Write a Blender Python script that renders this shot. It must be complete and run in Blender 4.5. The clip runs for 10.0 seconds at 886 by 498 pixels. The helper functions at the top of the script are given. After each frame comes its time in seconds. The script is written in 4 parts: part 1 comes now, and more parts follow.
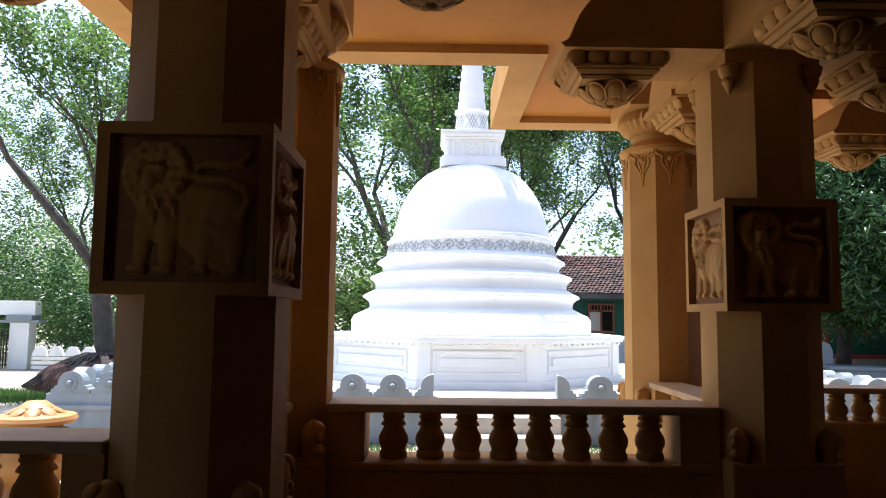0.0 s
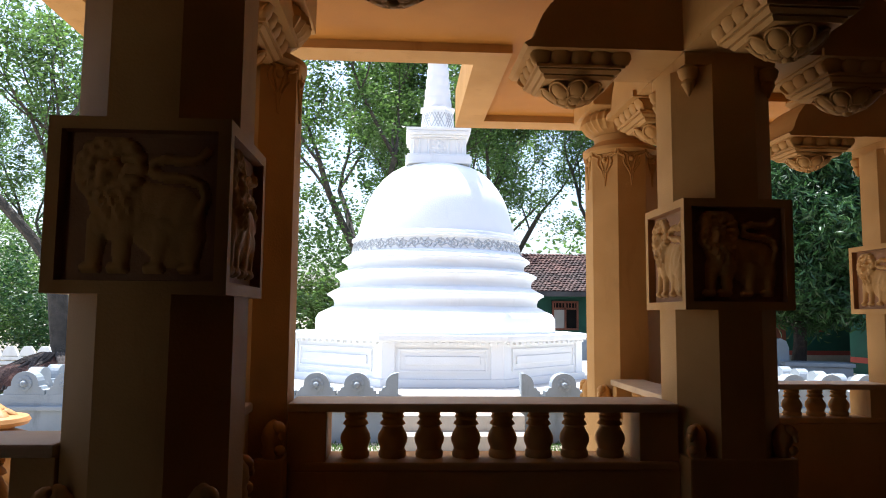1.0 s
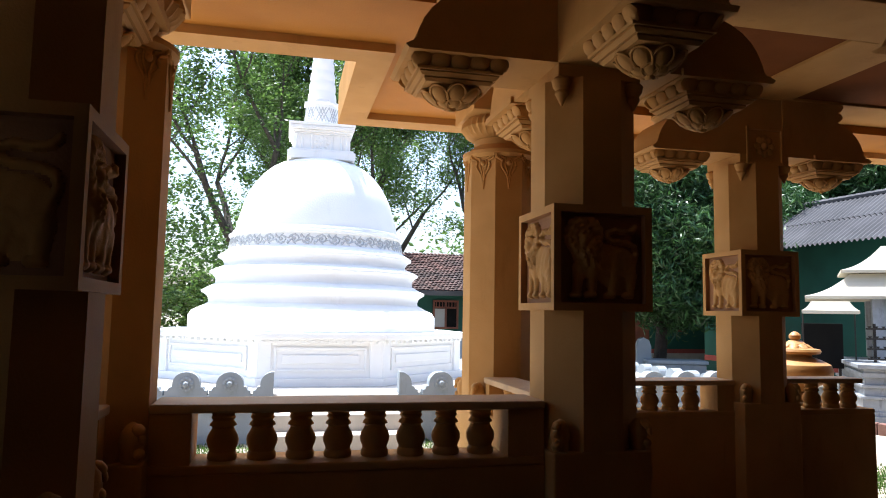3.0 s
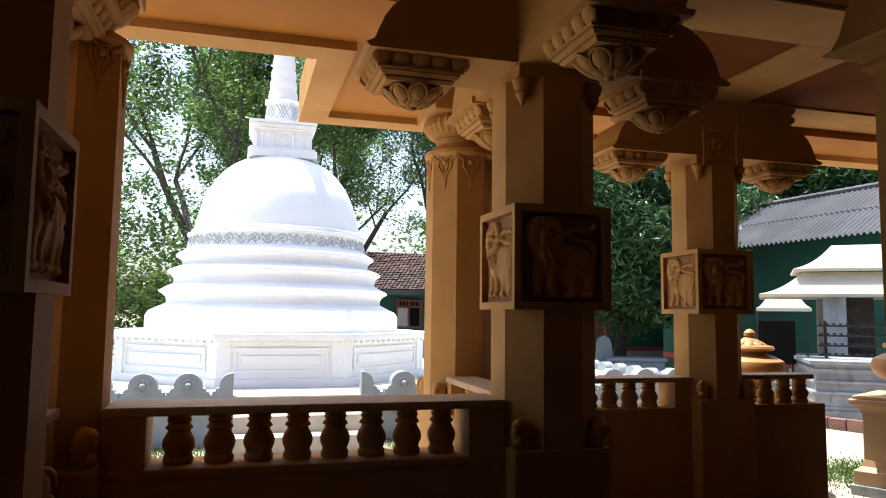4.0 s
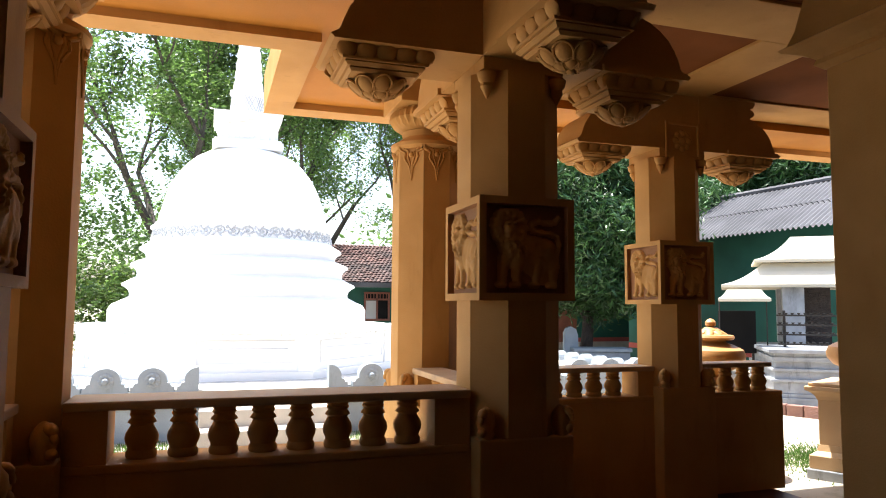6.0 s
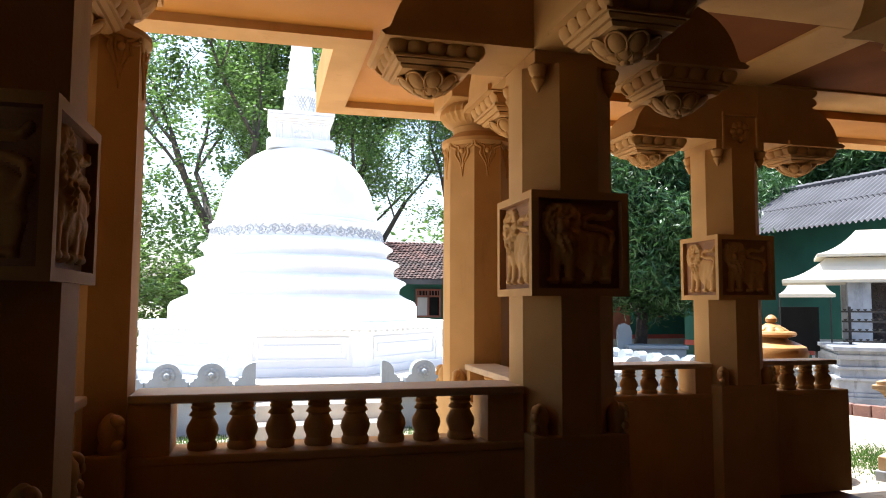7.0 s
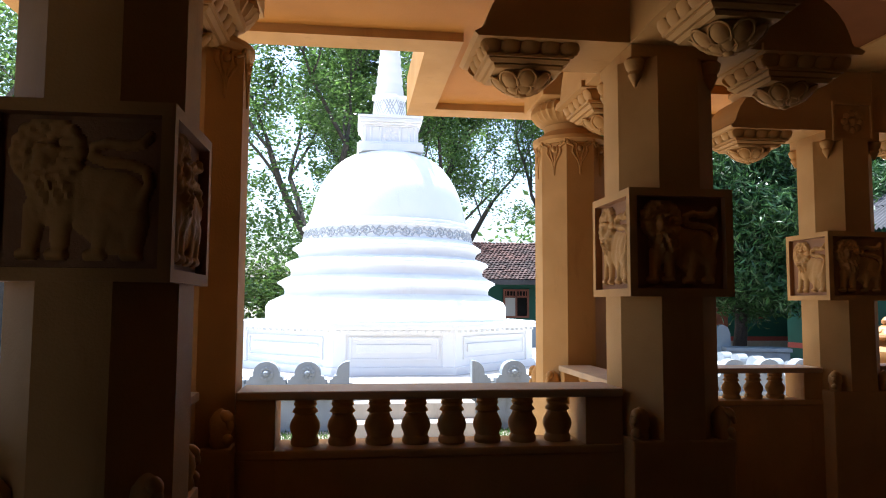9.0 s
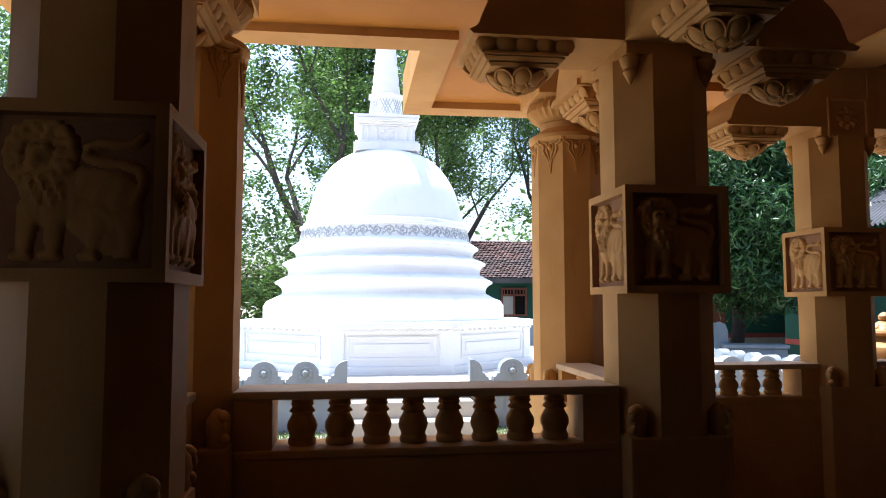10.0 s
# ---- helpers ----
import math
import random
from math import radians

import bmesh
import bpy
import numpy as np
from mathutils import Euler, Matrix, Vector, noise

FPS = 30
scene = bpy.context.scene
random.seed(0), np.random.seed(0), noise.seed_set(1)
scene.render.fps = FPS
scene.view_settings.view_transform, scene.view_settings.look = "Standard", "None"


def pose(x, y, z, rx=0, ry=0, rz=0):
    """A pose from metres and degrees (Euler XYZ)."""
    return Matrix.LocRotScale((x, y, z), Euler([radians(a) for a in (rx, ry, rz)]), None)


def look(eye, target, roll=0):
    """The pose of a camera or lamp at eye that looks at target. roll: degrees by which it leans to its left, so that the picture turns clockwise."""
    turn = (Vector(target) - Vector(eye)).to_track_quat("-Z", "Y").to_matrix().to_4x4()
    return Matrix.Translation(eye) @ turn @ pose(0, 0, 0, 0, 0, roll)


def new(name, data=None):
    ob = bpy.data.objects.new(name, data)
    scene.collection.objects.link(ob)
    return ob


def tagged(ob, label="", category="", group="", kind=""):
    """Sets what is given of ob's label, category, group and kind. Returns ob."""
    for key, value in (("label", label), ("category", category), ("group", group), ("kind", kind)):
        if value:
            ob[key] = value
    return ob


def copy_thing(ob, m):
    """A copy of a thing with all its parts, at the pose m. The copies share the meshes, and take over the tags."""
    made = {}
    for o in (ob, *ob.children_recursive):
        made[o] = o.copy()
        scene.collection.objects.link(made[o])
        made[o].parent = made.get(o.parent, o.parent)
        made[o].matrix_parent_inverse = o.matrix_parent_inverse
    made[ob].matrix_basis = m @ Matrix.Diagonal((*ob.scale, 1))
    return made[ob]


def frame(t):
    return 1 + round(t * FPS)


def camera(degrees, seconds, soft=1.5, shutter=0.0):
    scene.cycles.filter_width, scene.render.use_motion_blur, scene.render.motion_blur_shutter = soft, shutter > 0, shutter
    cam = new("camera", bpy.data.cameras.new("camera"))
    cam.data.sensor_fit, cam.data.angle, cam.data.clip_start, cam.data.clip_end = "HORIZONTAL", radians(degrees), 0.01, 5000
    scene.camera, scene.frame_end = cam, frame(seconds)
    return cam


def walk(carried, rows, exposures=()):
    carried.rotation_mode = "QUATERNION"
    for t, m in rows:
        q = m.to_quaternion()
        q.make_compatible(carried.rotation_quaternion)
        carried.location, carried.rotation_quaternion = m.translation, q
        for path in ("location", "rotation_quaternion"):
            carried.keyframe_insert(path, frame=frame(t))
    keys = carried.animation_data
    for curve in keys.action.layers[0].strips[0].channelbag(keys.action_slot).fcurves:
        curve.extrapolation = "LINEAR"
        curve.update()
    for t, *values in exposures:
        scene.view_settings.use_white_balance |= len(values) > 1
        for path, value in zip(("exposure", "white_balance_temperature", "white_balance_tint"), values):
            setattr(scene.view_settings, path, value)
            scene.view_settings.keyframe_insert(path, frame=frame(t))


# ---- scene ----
cam = camera(64.1, 10.0, soft=1.0)
UNIT = 0.85           # metres to a unit of the plan; the plan's floor lies at z = -0.3
ROWS = [
    (0.0, -0.000, -0.000, 1.500, -0.58, 5.46, -0.61),
    (0.5, 0.005, -0.007, 1.502, -1.29, 5.31, -0.20),
    (1.0, 0.018, 0.007, 1.505, -3.32, 5.31, -0.51),
    (1.5, 0.027, -0.025, 1.503, -5.65, 5.28, -0.59),
    (2.0, 0.037, -0.011, 1.505, -7.71, 5.13, -0.66),
    (2.5, 0.046, -0.007, 1.507, -10.50, 5.17, -0.86),
    (4.0, 0.070, 0.001, 1.512, -15.75, 5.27, -0.70),
    (4.5, 0.078, -0.032, 1.509, -17.45, 5.00, -0.40),
    (5.0, 0.093, -0.023, 1.507, -19.65, 4.85, -0.49),
    (6.5, 0.077, -0.025, 1.503, -16.45, 4.54, -0.28),
    (7.0, 0.076, -0.019, 1.499, -14.15, 4.41, -0.24),
    (7.5, 0.067, 0.001, 1.500, -12.38, 4.29, -0.06),
    (8.0, 0.060, 0.000, 1.498, -10.58, 4.21, -0.24),
    (8.5, 0.054, 0.021, 1.494, -8.90, 4.42, -0.31),
    (9.0, 0.029, -0.005, 1.499, -7.17, 4.41, -0.29),
    (9.5, 0.035, 0.023, 1.494, -5.25, 4.18, 0.03),
    (10.0, 0.037, -0.003, 1.496, -7.33, 4.33, 0.09),
]
walk(cam, [(t, pose(UNIT * x, UNIT * y, UNIT * (z + 0.3), 90 + pitch, roll, yaw)) for t, x, y, z, yaw, pitch, roll in ROWS],
     exposures=[(0.0, 1.5, 5700, 10), (2.5, 1.65, 5700, 10), (4.2, 1.5, 6100, 10), (5.0, 2.05, 6250, 10), (6.5, 2.2, 6100, 10), (7.0, 2.0, 5850, 10),
                (7.5, 1.85, 5700, 10), (8.0, 1.77, 5600, 10), (10.0, 1.73, 5500, 10)])

# ---- light ----
world = bpy.data.worlds.new("sky")
scene.world = world
world.use_nodes = True
sky = world.node_tree.nodes.new("ShaderNodeTexSky")
sky.sky_type, sky.sun_disc = "NISHITA", False
SUN_EL, SUN_AZ = 71.0, -30.0          # azimuth from +y towards +x
sky.sun_elevation, sky.sun_rotation = radians(SUN_EL), radians(SUN_AZ)
sky.air_density, sky.dust_density = 1.1, 4.0
back = world.node_tree.nodes["Background"]
back.inputs["Strength"].default_value = 0.12
world.node_tree.links.new(sky.outputs["Color"], back.inputs["Color"])
sun_data = bpy.data.lights.new("sun", "SUN")
sun_data.energy, sun_data.angle, sun_data.color = 4.0, radians(0.6), (1.0, 0.95, 0.87)
sun = new("sun", sun_data)
ce = math.cos(radians(SUN_EL))
sun_from = Vector((ce * math.sin(radians(SUN_AZ)), ce * math.cos(radians(SUN_AZ)), math.sin(radians(SUN_EL))))
sun.matrix_world = look(sun_from * 40, (0, 0, 0))

# ---- materials ----
def surface(name, colour, other, size=6.0, rough=0.75, bump=0.25, fine=60.0, stain=None, per_island=0.0, metal=0.0, spec=0.4, depth=0.02):
    """Paint, stone or wood: two colours mixed by a coarse noise, dulled by a fine one, with relief."""
    m = bpy.data.materials.new(name)
    m.use_nodes = True
    nt = m.node_tree
    b = nt.nodes["Principled BSDF"]
    b.inputs["Roughness"].default_value, b.inputs["Metallic"].default_value = rough, metal
    b.inputs["Specular IOR Level"].default_value = spec
    co = nt.nodes.new("ShaderNodeTexCoord")
    n1, n2 = nt.nodes.new("ShaderNodeTexNoise"), nt.nodes.new("ShaderNodeTexNoise")
    n1.inputs["Scale"].default_value, n1.inputs["Detail"].default_value = size, 6
    n2.inputs["Scale"].default_value, n2.inputs["Detail"].default_value = fine, 4
    for n in (n1, n2):
        nt.links.new(co.outputs["Object"], n.inputs["Vector"])
    ramp = nt.nodes.new("ShaderNodeMapRange")
    ramp.inputs["From Min"].default_value, ramp.inputs["From Max"].default_value = 0.35, 0.65
    nt.links.new(n1.outputs["Fac"], ramp.inputs["Value"])
    mix = nt.nodes.new("ShaderNodeMix")
    mix.data_type = "RGBA"
    mix.inputs["A"].default_value, mix.inputs["B"].default_value = (*colour, 1), (*other, 1)
    nt.links.new(ramp.outputs["Result"], mix.inputs["Factor"])
    out = mix.outputs["Result"]
    if stain:
        n3 = nt.nodes.new("ShaderNodeTexNoise")
        n3.inputs["Scale"].default_value, n3.inputs["Detail"].default_value = size * 0.5, 9
        n3.inputs["Roughness"].default_value = 0.7
        mp = nt.nodes.new("ShaderNodeMapping")
        mp.inputs["Scale"].default_value = (3.0, 3.0, 0.7)
        nt.links.new(co.outputs["Object"], mp.inputs["Vector"])
        nt.links.new(mp.outputs["Vector"], n3.inputs["Vector"])
        r3 = nt.nodes.new("ShaderNodeMapRange")
        r3.inputs["From Min"].default_value, r3.inputs["From Max"].default_value = 0.58, 0.75
        nt.links.new(n3.outputs["Fac"], r3.inputs["Value"])
        m3 = nt.nodes.new("ShaderNodeMix")
        m3.data_type = "RGBA"
        m3.inputs["B"].default_value = (*stain, 1)
        nt.links.new(r3.outputs["Result"], m3.inputs["Factor"])
        nt.links.new(out, m3.inputs["A"])
        out = m3.outputs["Result"]
    if per_island:
        hs = nt.nodes.new("ShaderNodeHueSaturation")
        ge = nt.nodes.new("ShaderNodeNewGeometry")
        rr = nt.nodes.new("ShaderNodeMapRange")
        rr.inputs["To Min"].default_value, rr.inputs["To Max"].default_value = 1 - per_island, 1 + per_island
        nt.links.new(ge.outputs["Random Per Island"], rr.inputs["Value"])
        nt.links.new(rr.outputs["Result"], hs.inputs["Value"])
        nt.links.new(out, hs.inputs["Color"])
        out = hs.outputs["Color"]
    nt.links.new(out, b.inputs["Base Color"])
    if bump:
        bp = nt.nodes.new("ShaderNodeBump")
        bp.inputs["Strength"].default_value, bp.inputs["Distance"].default_value = bump, depth
        ad = nt.nodes.new("ShaderNodeMath")
        nt.links.new(n1.outputs["Fac"], ad.inputs[0])
        nt.links.new(n2.outputs["Fac"], ad.inputs[1])
        nt.links.new(ad.outputs[0], bp.inputs["Height"])
        nt.links.new(bp.outputs["Normal"], b.inputs["Normal"])
    return m


def leafy(name, colour, other, trans=0.52):
    """Leaves: two greens, varied leaf by leaf, that let some light through."""
    m = surface(name, colour, other, size=1.2, rough=0.38, bump=0, per_island=0.4, spec=0.5)
    nt = m.node_tree
    b = nt.nodes["Principled BSDF"]
    t = nt.nodes.new("ShaderNodeBsdfTranslucent")
    src = b.inputs["Base Color"].links[0].from_socket
    nt.links.new(src, t.inputs["Color"])
    mx = nt.nodes.new("ShaderNodeMixShader")
    mx.inputs["Fac"].default_value = trans
    nt.links.new(b.outputs["BSDF"], mx.inputs[1])
    nt.links.new(t.outputs["BSDF"], mx.inputs[2])
    nt.links.new(mx.outputs["Shader"], nt.nodes["Material Output"].inputs["Surface"])
    return m


OCHRE = surface("ochre_paint", (0.50, 0.275, 0.088), (0.44, 0.235, 0.07), 3.0, 0.7, 0.10, 90, stain=(0.37, 0.19, 0.057), spec=0.15)
CREAM = surface("cream_paint", (0.50, 0.33, 0.165), (0.43, 0.275, 0.13), 3.0, 0.6, 0.12, 90, stain=(0.34, 0.23, 0.13))
ORANGE = surface("orange_paint", (0.44, 0.185, 0.025), (0.38, 0.155, 0.02), 2.0, 0.7, 0.08, 80, spec=0.2)
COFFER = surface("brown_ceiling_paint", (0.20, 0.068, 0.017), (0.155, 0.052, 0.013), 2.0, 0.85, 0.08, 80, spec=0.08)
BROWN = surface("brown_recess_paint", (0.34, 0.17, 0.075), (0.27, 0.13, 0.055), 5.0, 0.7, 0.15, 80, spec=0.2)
# dark so that the added, unseen walls bounce little light back
UNSEENWALL = surface("dark_unseen_wall", (0.085, 0.042, 0.022), (0.065, 0.032, 0.017), 1.5, 0.8, 0.1, 40)
WHITE = surface("white_limewash", (0.88, 0.88, 0.86), (0.84, 0.84, 0.82), 1.5, 0.75, 0.12, 40, stain=(0.76, 0.755, 0.73))
PAVED = surface("limewashed_paving", (0.52, 0.50, 0.46), (0.44, 0.42, 0.38), 1.5, 0.8, 0.2, 40, stain=(0.34, 0.32, 0.28))
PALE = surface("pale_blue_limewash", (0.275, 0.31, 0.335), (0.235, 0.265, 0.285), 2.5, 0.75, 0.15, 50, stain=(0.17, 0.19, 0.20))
# the white limewash again, greyed to carry the shade of fine relief
SHADEWHITE = surface("shaded_limewash", (0.56, 0.57, 0.57), (0.47, 0.48, 0.48), 2.5, 0.8, 0.15, 50)
STEP = surface("cement_step", (0.46, 0.415, 0.35), (0.39, 0.355, 0.30), 4.0, 0.8, 0.2, 60, stain=(0.27, 0.24, 0.20))
SAND = surface("sandy_ground", (0.37, 0.32, 0.25), (0.29, 0.25, 0.19), 0.9, 0.9, 0.5, 25, stain=(0.20, 0.165, 0.115))
TILE = surface("polished_floor", (0.085, 0.027, 0.019), (0.062, 0.02, 0.014), 2.0, 0.45, 0.05, 60)
GREEN = surface("green_wall_paint", (0.012, 0.085, 0.062), (0.009, 0.065, 0.048), 1.5, 0.7, 0.1, 40)
REDBAND = surface("red_band_paint", (0.32, 0.06, 0.045), (0.26, 0.05, 0.04), 3.0, 0.7, 0.1, 40)
ROOFTILE = surface("clay_tile", (0.095, 0.047, 0.038), (0.05, 0.034, 0.031), 0.9, 0.9, 0.3, 30, stain=(0.035, 0.03, 0.027), per_island=0.55)
SHEET = surface("weathered_corrugated_sheet", (0.10, 0.10, 0.108), (0.062, 0.062, 0.068), 0.8, 0.85, 0.2, 20, stain=(0.05, 0.05, 0.05))
WOOD = surface("red_brown_wood", (0.17, 0.06, 0.035), (0.12, 0.04, 0.025), 4.0, 0.5, 0.15, 40)
GLASSY = surface("window_glass", (0.35, 0.36, 0.36), (0.25, 0.26, 0.27), 1.0, 0.12, 0.0, 40)
URN = surface("golden_ochre_paint", (0.42, 0.215, 0.065), (0.35, 0.17, 0.045), 4.0, 0.5, 0.12, 70, stain=(0.28, 0.13, 0.035))
CANOPY = surface("cream_painted_sheet", (0.50, 0.46, 0.36), (0.43, 0.39, 0.30), 1.0, 0.6, 0.05, 30)
MARBLE = surface("grey_white_marble", (0.33, 0.35, 0.37), (0.22, 0.235, 0.25), 4.0, 0.45, 0.12, 30, stain=(0.10, 0.105, 0.11))
IRON = surface("dark_iron", (0.035, 0.033, 0.03), (0.05, 0.045, 0.04), 8.0, 0.55, 0.1, 60, metal=0.6)
BRICK = surface("red_brick", (0.22, 0.115, 0.085), (0.16, 0.085, 0.065), 6.0, 0.85, 0.3, 50)
BARK = surface("grey_bark", (0.10, 0.085, 0.068), (0.06, 0.05, 0.04), 5.0, 0.9, 0.8, 40, depth=0.05)
DARKBARK = surface("dark_bark", (0.07, 0.055, 0.045), (0.045, 0.035, 0.03), 5.0, 0.9, 0.8, 40, depth=0.05)
EARTH = surface("red_earth", (0.10, 0.042, 0.028), (0.06, 0.03, 0.022), 2.0, 0.95, 0.8, 20, depth=0.08)
LEAF = leafy("light_leaves", (0.13, 0.22, 0.05), (0.075, 0.14, 0.034))
LEAFY = leafy("yellow_green_leaves", (0.13, 0.19, 0.035), (0.08, 0.14, 0.03))
MANGO = leafy("dark_mango_leaves", (0.028, 0.08, 0.022), (0.055, 0.12, 0.03), 0.25)
GRASS = leafy("grass_blades", (0.09, 0.17, 0.03), (0.06, 0.12, 0.025))
BLACK = surface("black_screen", (0.006, 0.006, 0.006), (0.009, 0.009, 0.009), 4.0, 0.9, 0.05, 40, spec=0.1)


# ---- mesh helpers ----
def thing(name, label="", category="", group="", kind="", at=(0, 0, 0), turn=0.0):
    ob = new(name)
    ob.empty_display_size = 0.1
    ob.matrix_basis = pose(*at, 0, 0, turn)
    return tagged(ob, label, category, group, kind)


def mesh(name, bm, material, smooth=False):
    bmesh.ops.recalc_face_normals(bm, faces=bm.faces)
    me = bpy.data.meshes.new(name)
    bm.to_mesh(me)
    bm.free()
    for m in (material if isinstance(material, (list, tuple)) else (material,)):
        me.materials.append(m)
    if smooth:
        me.polygons.foreach_set("use_smooth", [True] * len(me.polygons))
        me.set_sharp_from_angle(angle=radians(38))
    return me


def part(name, bm, material, parent, label="", smooth=False, m=None):
    """Links a bmesh as one mesh object under a thing or a part."""
    ob = new(name, mesh(name, bm, material, smooth) if isinstance(bm, bmesh.types.BMesh) else bm)
    ob.parent = parent
    if m is not None:
        ob.matrix_basis = m
    if label:
        ob["label"] = label
    return ob


def solid(name, bm, material, label="", category="", kind="structure", smooth=False, group=""):
    return tagged(new(name, mesh(name, bm, material, smooth)), label, category, group, kind)


def box(bm, x0, x1, y0, y1, z0, z1, bevel=0.0):
    r = bmesh.ops.create_cube(bm, size=1.0, matrix=Matrix.Translation(((x0 + x1) / 2, (y0 + y1) / 2, (z0 + z1) / 2)) @ Matrix.Diagonal((x1 - x0, y1 - y0, z1 - z0, 1)))
    if bevel:
        edges = list({e for v in r["verts"] for e in v.link_edges})
        bmesh.ops.bevel(bm, geom=edges, offset=bevel, segments=2, affect="EDGES", profile=0.6)
    return bm


def cube(x0, x1, y0, y1, z0, z1, bevel=0.006):
    return box(bmesh.new(), x0, x1, y0, y1, z0, z1, bevel)


def prism(bm, pts, z0, z1):
    """An upright prism over the plan points."""
    lo, hi = [bm.verts.new((x, y, z0)) for x, y in pts], [bm.verts.new((x, y, z1)) for x, y in pts]
    bm.faces.new(lo[::-1]), bm.faces.new(hi)
    n = len(pts)
    for i in range(n):
        bm.faces.new((lo[i], lo[(i + 1) % n], hi[(i + 1) % n], hi[i]))
    return bm


def sweep(bm, pts, a, b, m=Matrix()):
    """An outline in (u, z) pulled along v from a to b."""
    lo, hi = [bm.verts.new(m @ Vector((u, a, z))) for u, z in pts], [bm.verts.new(m @ Vector((u, b, z))) for u, z in pts]
    bm.faces.new(lo[::-1]), bm.faces.new(hi)
    n = len(pts)
    for i in range(n):
        bm.faces.new((lo[i], lo[(i + 1) % n], hi[(i + 1) % n], hi[i]))
    return bm


def lathe(bm, profile, n=24, turn=0.0, wave=0.0, lobes=0, m=Matrix()):
    """A turned form from (radius, z); wave and lobes flute it."""
    rings = []
    for r, z in profile:
        ring = []
        for i in range(n):
            a = 2 * math.pi * i / n + turn
            k = 1 + (wave * abs(math.sin(lobes * a / 2)) if lobes else 0)
            ring.append(bm.verts.new(m @ Vector((r * k * math.cos(a), r * k * math.sin(a), z))))
        rings.append(ring)
    for lo, hi in zip(rings, rings[1:]):
        for i in range(n):
            bm.faces.new((lo[i], lo[(i + 1) % n], hi[(i + 1) % n], hi[i]))
    bm.faces.new(rings[0][::-1]), bm.faces.new(rings[-1])
    return bm


def blob(bm, x, y, z, rx, ry, rz, tilt=0.0, sub=2):
    bmesh.ops.create_icosphere(bm, subdivisions=sub, radius=1.0, matrix=Matrix.Translation((x, y, z)) @ Matrix.Rotation(radians(tilt), 4, "Y") @ Matrix.Diagonal((rx, ry, rz, 1)))
    return bm


def tube(bm, pts, radii, n=7):
    """A tapered tube along points."""
    rings = []
    for i, p in enumerate(pts):
        p = Vector(p)
        d = (Vector(pts[min(i + 1, len(pts) - 1)]) - Vector(pts[max(i - 1, 0)])).normalized()
        s = d.cross(Vector((0.3, 0.2, 1)) if abs(d.z) < 0.9 else Vector((1, 0, 0))).normalized()
        t = d.cross(s)
        rings.append([bm.verts.new(p + radii[i] * (math.cos(a) * s + math.sin(a) * t)) for a in (2 * math.pi * k / n for k in range(n))])
    for lo, hi in zip(rings, rings[1:]):
        for i in range(n):
            bm.faces.new((lo[i], lo[(i + 1) % n], hi[(i + 1) % n], hi[i]))
    bm.faces.new(rings[0][::-1]), bm.faces.new(rings[-1])
    return bm

# ---- ground and the pavilion's structure ----
FLOOR = -0.3
EYE = Vector((0, 0, 1.5))


def to_metres(first, far):
    """Brings the parentless objects made since first from plan units to metres; far ones were drawn at 1 / 1.267 of their distance from the eye."""
    k = Matrix.Scale(UNIT, 4) @ Matrix.Translation((0, 0, 0.3))
    if far:
        k = k @ Matrix.Translation(EYE) @ Matrix.Scale(1.267, 4) @ Matrix.Translation(-EYE)
    for ob in scene.objects:
        if ob not in first and ob.parent is None:
            ob.matrix_basis = k @ ob.matrix_basis


before = set(scene.objects)
# floor slab under the stepped plan
bm = prism(bmesh.new(), [(-3.1, -3.5), (9.3, -3.5), (9.3, 3.0), (5.55, 3.0), (5.55, 6.32), (1.5, 6.32), (1.5, 4.36), (-1.2, 4.36), (-1.2, 3.05), (-3.1, 3.05)], -0.45, FLOOR)
solid("floor", bm, TILE, "dark polished floor of the open hall", "floor")

EAVE = 3.45
OUT = [(-3.3, 4.05), (-2.27, 4.05), (-2.27, 5.35), (0.547, 5.35), (0.547, 7.22), (10.5, 7.22), (10.5, -3.5), (-3.3, -3.5)]
INN = [(-3.1, 3.79), (-2.01, 3.79), (-2.01, 5.09), (0.815, 5.09), (0.815, 6.95), (10.2, 6.95), (10.2, -3.3), (-3.1, -3.3)]
bm = bmesh.new()
lo_o = [bm.verts.new((x, y, EAVE)) for x, y in OUT]
lo_i = [bm.verts.new((x, y, EAVE)) for x, y in INN]
hi_i = [bm.verts.new((x, y, EAVE + 0.07)) for x, y in INN]
up_o = [bm.verts.new((x, y, EAVE + 0.25)) for x, y in OUT]
n = len(OUT)
for i in range(n):
    j = (i + 1) % n
    bm.faces.new((lo_o[i], lo_o[j], lo_i[j], lo_i[i]))
    bm.faces.new((lo_i[i], lo_i[j], hi_i[j], hi_i[i]))
    bm.faces.new((lo_o[i], up_o[i], up_o[j], lo_o[j]))
solid("trim_eave", bm, OCHRE, "ochre painted eave border with a stepped inner edge", "eave")
# the soffit lies between the eave and the outer beams
BEAM, DECK, BH = 3.60, 3.69, 0.29
COLX, COLY = (-0.875, 1.84, 4.43), (2.72, 4.03, 5.98)
bm = prism(bmesh.new(), INN[:6] + [(10.2, COLY[2] + BH), (COLX[1] - BH, COLY[2] + BH), (COLX[1] - BH, COLY[1] + BH), (COLX[0] - BH, COLY[1] + BH), (COLX[0] - BH, COLY[0] + BH), (-3.1, COLY[0] + BH)], EAVE + 0.066, DECK - 0.01)
solid("ceiling", bm, ORANGE, "orange painted flat soffit of the hall", "ceiling")
bm = prism(bmesh.new(), OUT, EAVE + 0.245, EAVE + 0.40)
